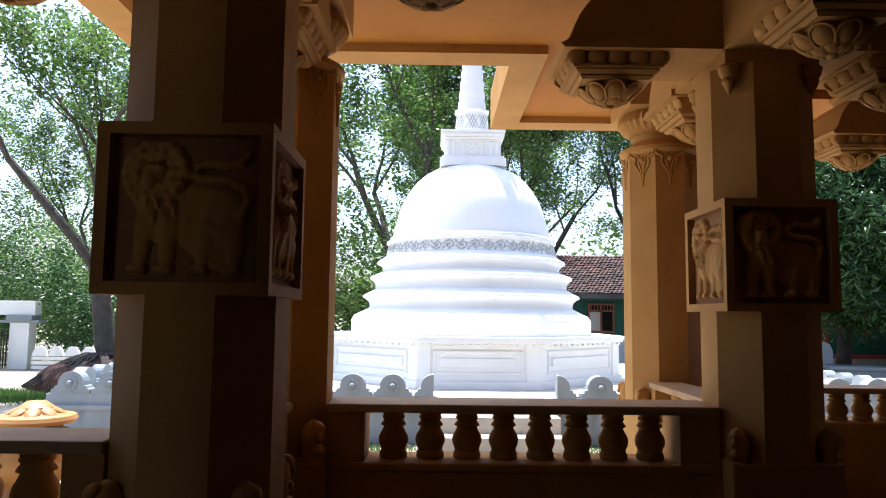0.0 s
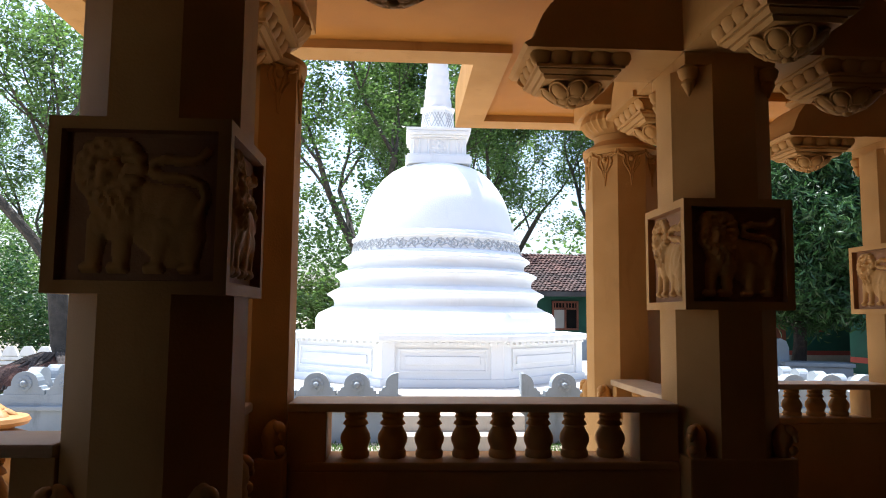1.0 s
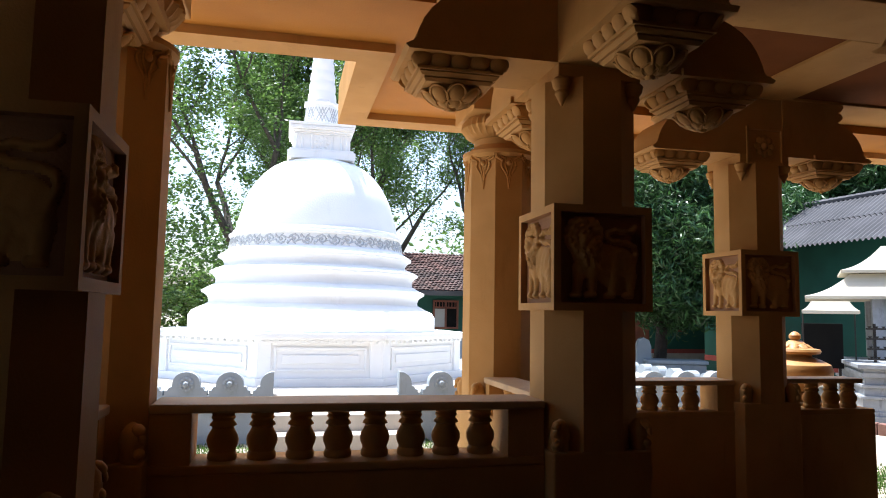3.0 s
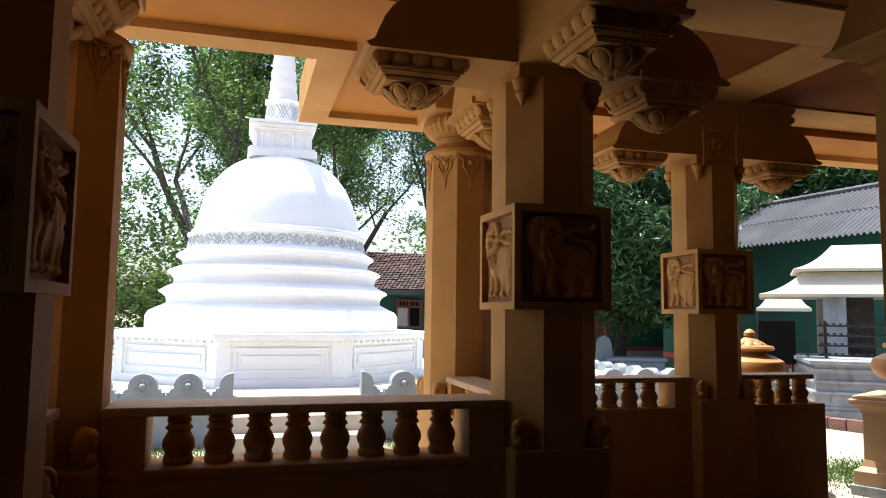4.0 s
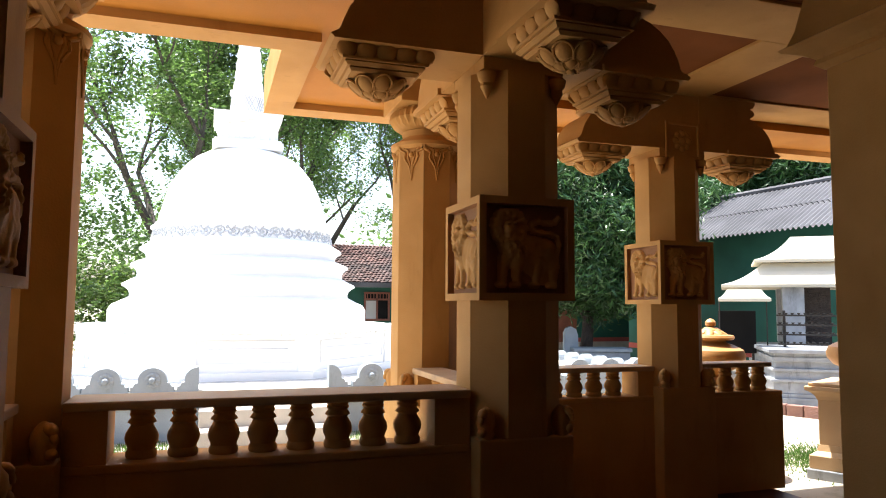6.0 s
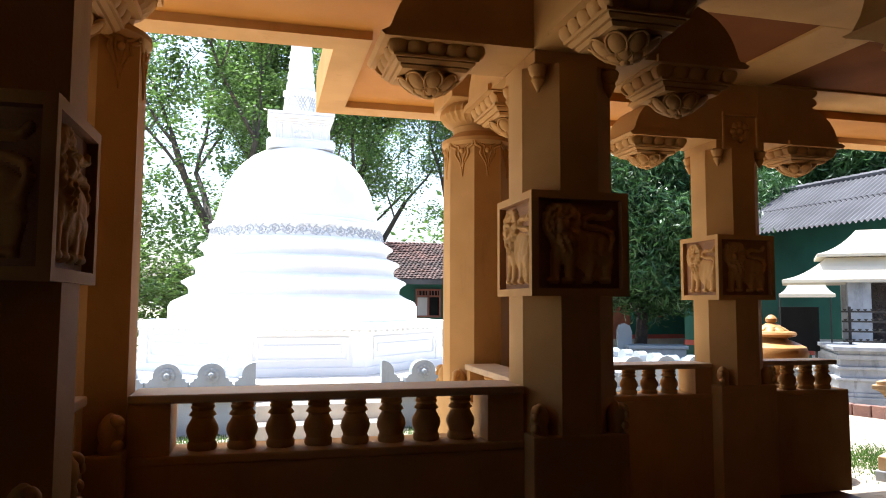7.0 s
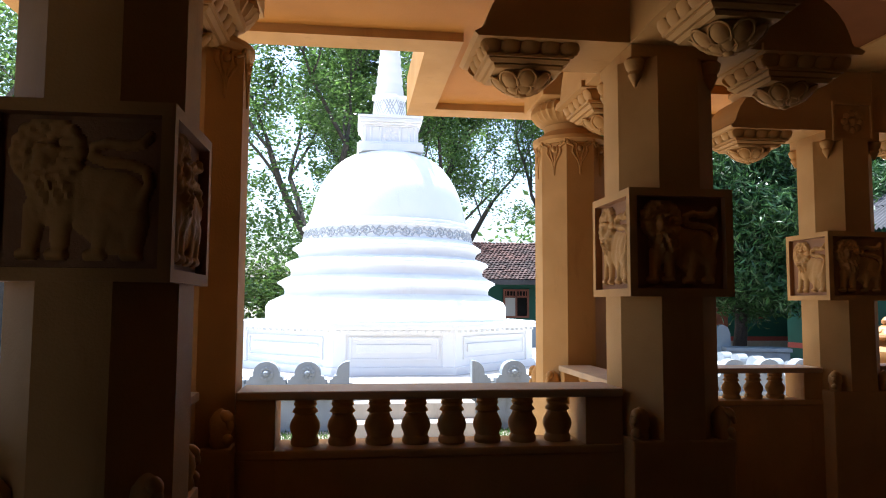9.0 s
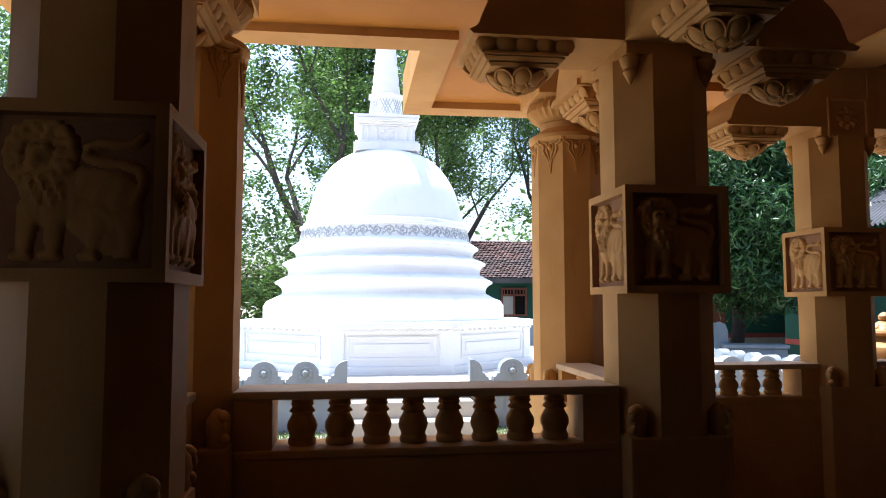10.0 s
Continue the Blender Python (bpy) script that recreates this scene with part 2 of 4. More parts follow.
solid("roof_slab", bm, OCHRE, "flat concrete roof slab over the hall", "roof")

# ceiling beams on the column lines
def beam(name, x0, x1, y0, y1):
    solid(name, cube(x0, x1, y0, y1, BEAM, DECK, 0.008), OCHRE, "wide flat ochre ceiling beam between the pillars", "beam")


beam("beam_front", COLX[0] - BH, 9.0, COLY[1] - BH, COLY[1] + BH)
beam("beam_porch", COLX[1] - BH, 9.0, COLY[2] - BH, COLY[2] + BH)
beam("beam_inner", -3.0, 9.0, COLY[0] - BH, COLY[0] + BH)
for nm, x, y1 in (("beam_cross_west", COLX[0], COLY[1] - BH), ("beam_cross_mid", COLX[1], COLY[2] - BH), ("beam_cross_east", COLX[2], COLY[2] - BH)):
    for a, b in ((-3.2, COLY[0] - BH), (COLY[0] + BH, COLY[1] - BH), (COLY[1] + BH, y1)):
        if b > a:
            beam(nm, x - BH, x + BH, a + 0.002, b - 0.002)

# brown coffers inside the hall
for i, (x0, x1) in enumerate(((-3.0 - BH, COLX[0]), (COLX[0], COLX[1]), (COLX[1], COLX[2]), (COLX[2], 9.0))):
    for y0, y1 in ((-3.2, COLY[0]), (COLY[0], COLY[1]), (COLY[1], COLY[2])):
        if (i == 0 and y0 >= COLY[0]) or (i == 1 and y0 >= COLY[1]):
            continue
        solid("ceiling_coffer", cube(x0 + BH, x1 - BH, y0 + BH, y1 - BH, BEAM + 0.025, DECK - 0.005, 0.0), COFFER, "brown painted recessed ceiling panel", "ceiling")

# unseen walls added behind the walk to block light; the west gap admits some
for nm, b in (("wall_back", (-2.8, 9.2, -3.4, -3.2)), ("wall_west_rear", (-2.8, -2.6, -3.2, -0.6)), ("wall_west_front", (-2.8, -2.6, 0.35, 2.6)), ("wall_east", (9.0, 9.2, -3.2, 2.6)), ("shield_partition", (-1.6, -1.45, 0.4, 1.32)), ("wall_north_west", (-2.8, -1.95, 2.6, 2.82)), ("wall_north_east", (3.8, 9.0, 2.6, 2.82)), ("shield_porch_east", (7.4, 7.6, 2.82, 5.68))):
    solid(nm, cube(*b, FLOOR, DECK - 0.01, 0.0), UNSEENWALL, "plain unseen wall added to keep light out of the hall", "wall")


# ---- pillars ----
def octagon(a):
    k = a * math.tan(math.pi / 8)
    return [(a, -k), (a, k), (k, a), (-k, a), (-a, k), (-a, -k), (-k, -a), (k, -a)]


def lion_relief():
    """A standing lion carved in one plaster sheet on the plane y = 0, facing -x with its head turned out, 0.46 square."""
    n, half = 72, 0.238
    g = np.linspace(-half, half, n + 1)
    X, Z = np.meshgrid(g, g)
    H = np.zeros_like(X)

    def limb(x1, z1, x2, z2, r1, r2, h):
        t = np.clip(((X - x1) * (x2 - x1) + (Z - z1) * (z2 - z1)) / ((x2 - x1) ** 2 + (z2 - z1) ** 2 + 1e-9), 0, 1)
        d = np.hypot(X - x1 - t * (x2 - x1), Z - z1 - t * (z2 - z1)) / (r1 + t * (r2 - r1))
        return h * np.sqrt(np.clip(1 - d * d, 0, 1))

    def add(*v):
        H[:] = np.maximum(H, limb(*v)) + 0.25 * np.minimum(H, limb(*v))

    add(-0.03, -0.01, 0.12, -0.03, 0.10, 0.095, 0.026)          # trunk
    add(0.14, -0.03, 0.155, -0.08, 0.082, 0.062, 0.028)          # haunch
    add(-0.095, 0.06, -0.07, -0.04, 0.095, 0.085, 0.034)         # chest
    for v in ((-0.135, -0.05, -0.15, -0.20, 0.038, 0.024), (-0.055, -0.06, -0.06, -0.205, 0.038, 0.025), (0.085, -0.08, 0.06, -0.20, 0.036, 0.022), (0.18, -0.10, 0.175, -0.205, 0.042, 0.023)):
        add(*v, 0.026)                                           # legs and paws
        add(v[2] - 0.03, -0.212, v[2] + 0.01, -0.212, 0.017, 0.019, 0.028)
    for r, k, s in ((0.096, 16, 0.028), (0.066, 11, 0.024)):     # two rings of mane curls
        for j in range(k):
            q = 2 * math.pi * j / k
            x, z = -0.105 + r * math.cos(q), 0.125 + r * 1.05 * math.sin(q)
            add(x, z, x - 0.012 * math.sin(q), z + 0.012 * math.cos(q) - 0.012, s, s * 0.7, 0.036)
    for j in range(8):                                           # curls down the chest
        add(-0.13 + 0.014 * j, 0.035 - 0.012 * (j % 3) * 2, -0.125 + 0.014 * j, 0.0 - 0.012 * (j % 3) * 2, 0.016, 0.01, 0.04)
    add(-0.108, 0.135, -0.112, 0.10, 0.046, 0.038, 0.042)        # face
    add(-0.118, 0.095, -0.122, 0.085, 0.026, 0.024, 0.052)       # muzzle
    for x in (-0.125, -0.088):
        add(x, 0.145, x + 0.012, 0.147, 0.010, 0.008, 0.052)     # brows
    tail = [(0.20, -0.03), (0.218, 0.03), (0.205, 0.075), (0.15, 0.095), (0.08, 0.098), (0.035, 0.115), (0.04, 0.15), (0.085, 0.165), (0.14, 0.155), (0.195, 0.165), (0.215, 0.19)]
    for (x1, z1), (x2, z2) in zip(tail, tail[1:]):
        add(x1, z1, x2, z2, 0.016, 0.017, 0.026)
    add(0.03, -0.09, 0.11, -0.14, 0.06, 0.07, 0.018)             # belly and thigh
    H *= 0.85
    on = H > 0.004
    H += on * (0.0016 * np.sin(70 * X + 45 * Z) * (X < -0.02) * (Z > 0.0) + 0.0012 * np.sin(95 * X - 30 * Z) * (X > 0.0))
    H[0, :] = H[-1, :] = H[:, 0] = H[:, -1] = 0
    bm = bmesh.new()
    v = [[bm.verts.new((X[j, i], -H[j, i], Z[j, i])) for i in range(n + 1)] for j in range(n + 1)]
    for j in range(n):
        for i in range(n):
            f = bm.faces.new((v[j][i], v[j][i + 1], v[j + 1][i + 1], v[j + 1][i]))
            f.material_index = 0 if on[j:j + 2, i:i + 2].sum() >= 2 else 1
    return bm


def lotus(bm, r, h):
    """A hanging lotus boss below z = 0: two whorls of broad cupped petals with raised rims round a heart."""
    lathe(bm, [(r * 0.86, 0), (r * 0.80, -h * 0.25), (r * 0.60, -h * 0.50), (r * 0.3, -h * 0.66), (r * 0.08, -h * 0.7)], 24)
    for whorl, (n, rr, zz, s, tilt) in enumerate(((8, 0.70, -0.36, 0.34, 40), (6, 0.34, -0.66, 0.27, 22))):
        for k in range(n):
            a = 2 * math.pi * (k + 0.5 * whorl) / n
            m = Matrix.Rotation(a, 4, "Z") @ Matrix.Translation((r * rr, 0, h * zz)) @ Matrix.Rotation(radians(-tilt), 4, "Y")
            bmesh.ops.create_icosphere(bm, subdivisions=2, radius=1.0, matrix=m @ Matrix.Diagonal((r * s, r * s * 0.80, h * 0.16, 1)))
            rim = []
            for j in range(13):
                q = math.pi * (j / 12 - 0.5) * 1.5
                rim.append(m @ Vector((r * s * 1.04 * math.cos(q), r * s * 0.86 * math.sin(q), -h * 0.05)))
            tube(bm, rim, [r * 0.045] * 13, 5)
    blob(bm, 0, 0, -h * 0.80, r * 0.16, r * 0.16, h * 0.2)
    return bm


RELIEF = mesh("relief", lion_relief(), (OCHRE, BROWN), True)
LOTUS = mesh("lotus_pendant", lotus(bmesh.new(), 0.185, 0.13), OCHRE, True)

# corner finial: a curled bud with a beak
bm = lathe(bmesh.new(), [(0.045, 0), (0.058, 0.03), (0.05, 0.06), (0.062, 0.10), (0.055, 0.15), (0.03, 0.185), (0.01, 0.20)], 14)
blob(bm, 0.05, 0, 0.165, 0.042, 0.032, 0.03, 30)
blob(bm, 0.075, 0, 0.13, 0.018, 0.02, 0.035, -20)
blob(bm, 0.06, 0, 0.05, 0.03, 0.03, 0.03)
FINIAL = mesh("finial", bm, OCHRE, True)

bm = lathe(bmesh.new(), [(0.006, 0), (0.02, 0.03), (0.04, 0.07), (0.035, 0.09), (0.05, 0.11), (0.06, 0.15), (0.04, 0.17)], 14)
DROP = mesh("bud_drop", bm, OCHRE, True)

# bracket arm along +u, shaped in side view; z from the shaft's top
ARM = [(0.20, 0.075), (0.56, 0.075), (1.15, 0.075), (1.165, 0.088), (1.135, 0.108), (1.11, 0.14), (1.095, 0.19), (1.065, 0.26), (1.02, 0.325), (0.96, 0.38), (0.885, 0.425),
       (0.845, 0.44), (0.815, 0.455), (0.845, 0.468), (0.872, 0.49), (0.875, 0.515), (0.855, 0.54), (0.82, 0.55), (0.86, 0.565), (0.885, 0.60), (0.885, 0.69), (0.20, 0.69)]


def bracket_mesh():
    bm = bmesh.new()
    w, mid, half = 0.27, 0.84, 0.315
    sweep(bm, ARM, -w, w)
    sweep(bm, [(0.53, 0.066), (1.15, 0.066), (1.172, 0.088), (1.13, 0.112), (0.53, 0.112)], -w - 0.024, w + 0.024)      # sharp lip

    def course(g, z0, z1, g2):
        """One course under the arm's end, drawn in by g above and g2 below."""
        prof = [[(mid + sx * (half - q), sy * (w + 0.02 - q)) for sx, sy in ((-1, -1), (1, -1), (1, 1), (-1, 1))] for q in (g2, g)]
        lo, hi = ([bm.verts.new((x, y, z)) for x, y in ring] for ring, z in zip(prof, (z0, z1)))
        bm.faces.new(lo[::-1]), bm.faces.new(hi)
        for i in range(4):
            bm.faces.new((lo[i], lo[(i + 1) % 4], hi[(i + 1) % 4], hi[i]))

    course(0.05, -0.004, 0.07, 0.085)
    for q0, q1, z0, z1 in ((0.062, 0.066, -0.018, -0.003), (0.082, 0.082, -0.028, -0.017), (0.078, 0.098, -0.044, -0.027), (0.115, 0.115, -0.054, -0.043), (0.108, 0.125, -0.07, -0.053)):
        course(q0, z0, z1, q1)
    # rolled petals that lean in below the lip, on all four sides
    for s, turn, reach, count in ((half, 0, w, 4), (half, 180, w, 4), (w + 0.02, 90, half, 5), (w + 0.02, 270, half, 5)):
        m = Matrix.Translation((mid, 0, 0)) @ Matrix.Rotation(radians(turn), 4, "Z")
        step = 2 * (reach - 0.03) / count
        for k in range(count):
            v = -(reach - 0.03) + step * (k + 0.5)
            bmesh.ops.create_icosphere(bm, subdivisions=2, radius=1.0, matrix=m @ Matrix.Translation((s - 0.066, v, 0.036)) @ Matrix.Rotation(radians(30), 4, "Y") @ Matrix.Diagonal((0.020, step * 0.53, 0.056, 1)))
    return bm


BRACKET = mesh("bracket", bracket_mesh(), OCHRE, True)


def pillar(x, y, top=2.91, block=(1.545, 2.15), arms=(0, 90, 180, 270), label="", carved=True, rosette=False):
    p = thing("carved_pillar", label or "ochre octagonal pillar with a square lion block and bracket arms", "pillar", "hall pillars", at=(x, y, 0))
    if carved:
        part("base", cube(-0.295, 0.295, -0.295, 0.295, FLOOR, 0.76, 0.012), OCHRE, p)
        for a in (45, 135, 225, 315):
            part("finial", FINIAL, None, p, m=Matrix.Rotation(radians(a), 4, "Z") @ Matrix.Translation((0.335, 0, 0.755)) @ Matrix.Scale(0.9, 4))
        part("lower_shaft", prism(bmesh.new(), octagon(0.29), 0.76, block[0]), OCHRE, p)
        part("upper_shaft", prism(bmesh.new(), octagon(0.29), block[1], top), OCHRE, p)
        mid, half = (block[0] + block[1]) / 2, (block[1] - block[0]) / 2
        bm = box(bmesh.new(), -0.304, 0.304, -0.304, 0.304, block[0], block[1])
        bm.normal_update()
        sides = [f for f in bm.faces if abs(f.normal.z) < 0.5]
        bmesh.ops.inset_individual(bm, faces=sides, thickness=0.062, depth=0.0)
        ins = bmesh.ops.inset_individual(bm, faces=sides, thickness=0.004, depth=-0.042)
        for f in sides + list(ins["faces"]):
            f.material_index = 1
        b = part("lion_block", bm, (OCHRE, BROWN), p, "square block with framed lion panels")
        for k in range(4):
            part("lion_relief", RELIEF, None, b, m=Matrix.Rotation(radians(90 * k), 4, "Z") @ Matrix.Translation((0, -0.266, mid)))
    else:
        part("shaft", cube(-0.29, 0.29, -0.29, 0.29, FLOOR, 2.87, 0.01), OCHRE, p)
        bm = lathe(bmesh.new(), [(r * 1.4142, z) for r, z in ((0.30, 2.86), (0.335, 2.89), (0.325, 2.92), (0.37, 2.955), (0.45, 2.985), (0.465, 3.0), (0.43, 3.02), (0.40, 3.10), (0.37, 3.25), (0.34, 3.42), (0.33, 3.599))], 4, turn=math.pi / 4)
        part("capital", bm, OCHRE, p, "flared square capital with a sharp lip")
        return p
    part("cap", cube(-0.262, 0.262, -0.262, 0.262, top, BEAM, 0.008), OCHRE, p)
    for a in (45, 135, 225, 315):
        part("bud_drop", DROP, None, p, m=Matrix.Rotation(radians(a), 4, "Z") @ Matrix.Translation((0.325, 0, top - 0.17)))
    if rosette:                                      # carved square on the side without an arm
        bm = bmesh.new()
        for bx in ((-0.2, -0.17, 2.96, 3.32), (0.17, 0.2, 2.96, 3.32), (-0.17, 0.17, 2.96, 2.99), (-0.17, 0.17, 3.29, 3.32)):
            box(bm, bx[0], bx[1], -0.285, -0.25, bx[2], bx[3], 0.004)
        for k in range(8):
            a = math.pi * k / 4
            blob(bm, 0.075 * math.cos(a), -0.262, 3.14 + 0.075 * math.sin(a), 0.035, 0.02, 0.035, 0, 2)
        blob(bm, 0, -0.262, 3.14, 0.04, 0.028, 0.04, 0, 2)
        part("rosette_panel", bm, OCHRE, p, smooth=True)
    for a in arms:
        m = Matrix.Rotation(radians(a), 4, "Z")
        br = part("bracket", BRACKET, None, p, m=m @ Matrix.Translation((0, 0, top)))
        part("lotus_pendant", LOTUS, None, br, m=Matrix.Translation((0.84, 0, -0.066)))
    return p


def smooth_line(pts, k=4):
    """Catmull-Rom points through pts."""
    q = [Vector(pts[0])] + [Vector(v) for v in pts] + [Vector(pts[-1])]
    out = []
    for a, b, c, d in zip(q, q[1:], q[2:], q[3:]):
        for j in range(k):
            t = j / k
            out.append(0.5 * (2 * b + (c - a) * t + (2 * a - 5 * b + 4 * c - d) * t * t + (3 * b - a - 3 * c + d) * t ** 3))
    return out + [q[-1]]


def flame_mesh():
    """A hanging flame ornament on the plane y = 0 with a boss in its heart."""
    bm = bmesh.new()
    for s in (-1, 1):
        line = smooth_line([(s * 0.112, 0, 0.0), (s * 0.108, 0, -0.04), (s * 0.06, 0, -0.068), (s * 0.066, 0, -0.115), (s * 0.036, 0, -0.165), (s * 0.012, 0, -0.215), (0, 0, -0.31)])
        tube(bm, line, [0.013 - 0.007 * j / len(line) for j in range(len(line))], 6)
        line = smooth_line([(s * 0.055, 0, 0.0), (s * 0.072, 0, -0.03), (s * 0.03, 0, -0.05), (s * 0.032, 0, -0.10), (s * 0.014, 0, -0.16), (0, 0, -0.23)])
        tube(bm, line, [0.011 - 0.005 * j / len(line) for j in range(len(line))], 6)
    blob(bm, 0, 0, -0.085, 0.026, 0.024, 0.026)
    return bm


FLAME = mesh("flame_ornament", flame_mesh(), OCHRE, True)


def outer_pillar(x, y):
    p = thing("porch_pillar", "plain ochre octagonal pillar with flame ornaments under a vase capital", "pillar", "porch pillars", at=(x, y, 0))
    part("base", cube(-0.30, 0.30, -0.30, 0.30, FLOOR - 0.12, 0.76, 0.012), OCHRE, p)
    for a in (45, 135, 225, 315):
        part("finial", FINIAL, None, p, m=Matrix.Rotation(radians(a), 4, "Z") @ Matrix.Translation((0.335, 0, 0.755)))
    part("shaft", prism(bmesh.new(), octagon(0.285), 0.76, 2.92), OCHRE, p)
    for k in range(8):
        part("flame_ornament", FLAME, None, p, m=Matrix.Rotation(radians(45 * k), 4, "Z") @ Matrix.Translation((0, -0.288, 2.90)))
    part("collar", lathe(bmesh.new(), [(0.30, 2.87), (0.325, 2.90), (0.325, 2.93), (0.27, 2.96), (0.22, 3.0), (0.23, 3.05)], 32), OCHRE, p, smooth=True)
    part("vase", lathe(bmesh.new(), [(0.21, 3.05), (0.285, 3.10), (0.325, 3.16), (0.315, 3.21), (0.28, 3.24), (0.30, 3.30)], 64, wave=0.06, lobes=32), OCHRE, p, "fluted vase-shaped capital", True)
    part("abacus", cube(-0.33, 0.33, -0.33, 0.33, 3.25, BEAM, 0.01), OCHRE, p)
    return p


pillar(COLX[0], COLY[0], block=(1.565, 2.165))
pillar(COLX[1], COLY[1])
pillar(COLX[2], COLY[2], top=2.975, arms=(0, 180), rosette=True)
pillar(3.65, COLY[0], carved=False, arms=(), label="plain square ochre pillar with a flared capital beside the entrance")
outer_pillar(COLX[0], COLY[1])
outer_pillar(1.905, COLY[2])
outer_pillar(7.5, COLY[2])

# ---- balustrades ----
BAL = [(0.068, 0.0), (0.073, 0.012), (0.072, 0.035), (0.064, 0.052), (0.066, 0.066), (0.076, 0.095), (0.079, 0.12), (0.074, 0.148), (0.060, 0.178), (0.053, 0.196),
       (0.055, 0.204), (0.067, 0.212), (0.062, 0.226), (0.053, 0.238), (0.052, 0.246), (0.058, 0.254), (0.060, 0.264), (0.055, 0.274), (0.057, 0.285), (0.060, 0.31)]


def balustrade(name_at, length, turn, xs, z0, z1, posts, depth=0.15, wall=0.0, label="ochre balustrade with squat turned balusters and a flat rail"):
    """Along local x from 0; xs: baluster centres; posts: pairs of ends."""
    b = thing("balustrade", label, "balustrade", "hall balustrades", at=name_at, turn=turn)
    part("rail", cube(0, length, -depth, depth, z1 - 0.048, z1, 0.012), CREAM, b, "flat cream top rail")
    wall = wall or length
    part("ledge", cube(0, wall, -depth + 0.004, depth - 0.004, z0 - 0.05, z0, 0.012), OCHRE, b)
    part("parapet", cube(0, wall, -depth + 0.01, depth - 0.01, FLOOR, z0 - 0.05, 0.0), OCHRE, b, "plain ochre low wall")
    k = (z1 - 0.048 - z0) / 0.31
    me = mesh("baluster", lathe(bmesh.new(), [(r * 1.06, z0 + z * k) for r, z in BAL], 20), OCHRE, True)
    for x in xs:
        part("baluster", me, None, b, m=Matrix.Translation((x, 0, 0)))
    for x0, x1 in posts:
        part("post", cube(x0, x1, -depth + 0.02, depth - 0.02, z0, z1 - 0.048, 0.004), OCHRE, b)
    return b


balustrade((-0.58, 4.03, 0), 2.12, 0, [0.352 + 0.2045 * k for k in range(8)], 0.72, 1.03, ((0, 0.205), (1.905, 2.12)), 0.17)
balustrade((2.14, 5.98, 0), 2.0, 0, [0.18 + 0.2085 * k for k in range(8)], 0.675, 0.955, ((0, 0.13), (1.83, 2.0)), 0.16)
balustrade((4.72, 5.98, 0), 0.84, 0, [0.14, 0.365, 0.58, 0.775], 0.675, 0.965, ((0, 0.06),), 0.13, 0.97)
balustrade((-1.95, 2.71, 0), 0.78, 0, [0.265, 0.475], 0.735, 1.05, ((0.63, 0.78),), 0.15)
balustrade((1.84, 4.33, 0), 1.36, 90, [0.22 + 0.2085 * k for k in range(5)], 0.70, 1.0, ((0, 0.10), (1.26, 1.36)), 0.14)
balustrade((-0.875, 3.02, 0), 0.72, 90, [0.22, 0.42], 0.735, 1.05, ((0, 0.10), (0.6, 0.72)), 0.14)

to_metres(before, False)

# ---- ground ----
bm = bmesh.new()
xs = sorted({-400, -150, -60, -30, 40, 80, 150, 400, *[i * 0.8 - 20 for i in range(60)]})
ys = sorted({-400, -100, -30, 60, 150, 400, *[i * 0.8 - 8 for i in range(60)]})
grid = [[bm.verts.new((x, y, -0.085 + 0.012 * noise.noise(Vector((x, y, 0)) * 0.6))) for x in xs] for y in ys]
for j in range(len(ys) - 1):
    for i in range(len(xs) - 1):
        bm.faces.new((grid[j][i], grid[j][i + 1], grid[j + 1][i + 1], grid[j + 1][i]))
solid("ground", bm, SAND, "pale sandy yard with patches of dirt", "ground", smooth=True)
before = set(scene.objects)

# ---- the stupa on its terrace ----
SX, SY, TER = 0.57, 11.7, 0.55
PX = 0.009345
def lev(y):
    return 1.5 + (554 - y) * PX


stupa = thing("stupa", "white limewashed bell-shaped stupa on an octagonal base", "stupa", at=(SX, SY, 0))
def octa(bm, a, z0, z1):
    """An octagon with shorter faces on the axes."""
    k = 0.85 + (a - 2.33) * 0.41
    return prism(bm, [(a, -k), (a, k), (k, a), (-k, a), (-a, k), (-a, -k), (-k, -a), (k, -a)], z0, z1)


bm = octa(bmesh.new(), 2.20, TER, 1.14)
part("octagonal_base", bm, WHITE, stupa)
bm = octa(bmesh.new(), 2.27, TER, TER + 0.10)
part("base_plinth", bm, WHITE, stupa)
for nm, a, z0, z1 in (("cornice_fillet", 2.24, 1.10, 1.14), ("cornice_step", 2.29, 1.142, 1.17), ("cornice", 2.33, 1.172, 1.23)):
    part(nm, octa(bmesh.new(), a, z0, z1), WHITE, stupa)
DENTIL = mesh("dentil", cube(-0.022, 0.022, -0.02, 0.03, 1.108, 1.138, 0.0), WHITE)
for k in (0, 1, 7):                                 # small dentils under the cornice
    side, d = (0.80, 2.275) if k % 2 == 0 else (0.99, 2.19)
    for j in range(15):
        part("dentil", DENTIL, None, stupa, m=Matrix.Rotation(radians(45 * k), 4, "Z") @ Matrix.Translation((side * (2 * (j + 0.5) / 15 - 1), -d, 0)))
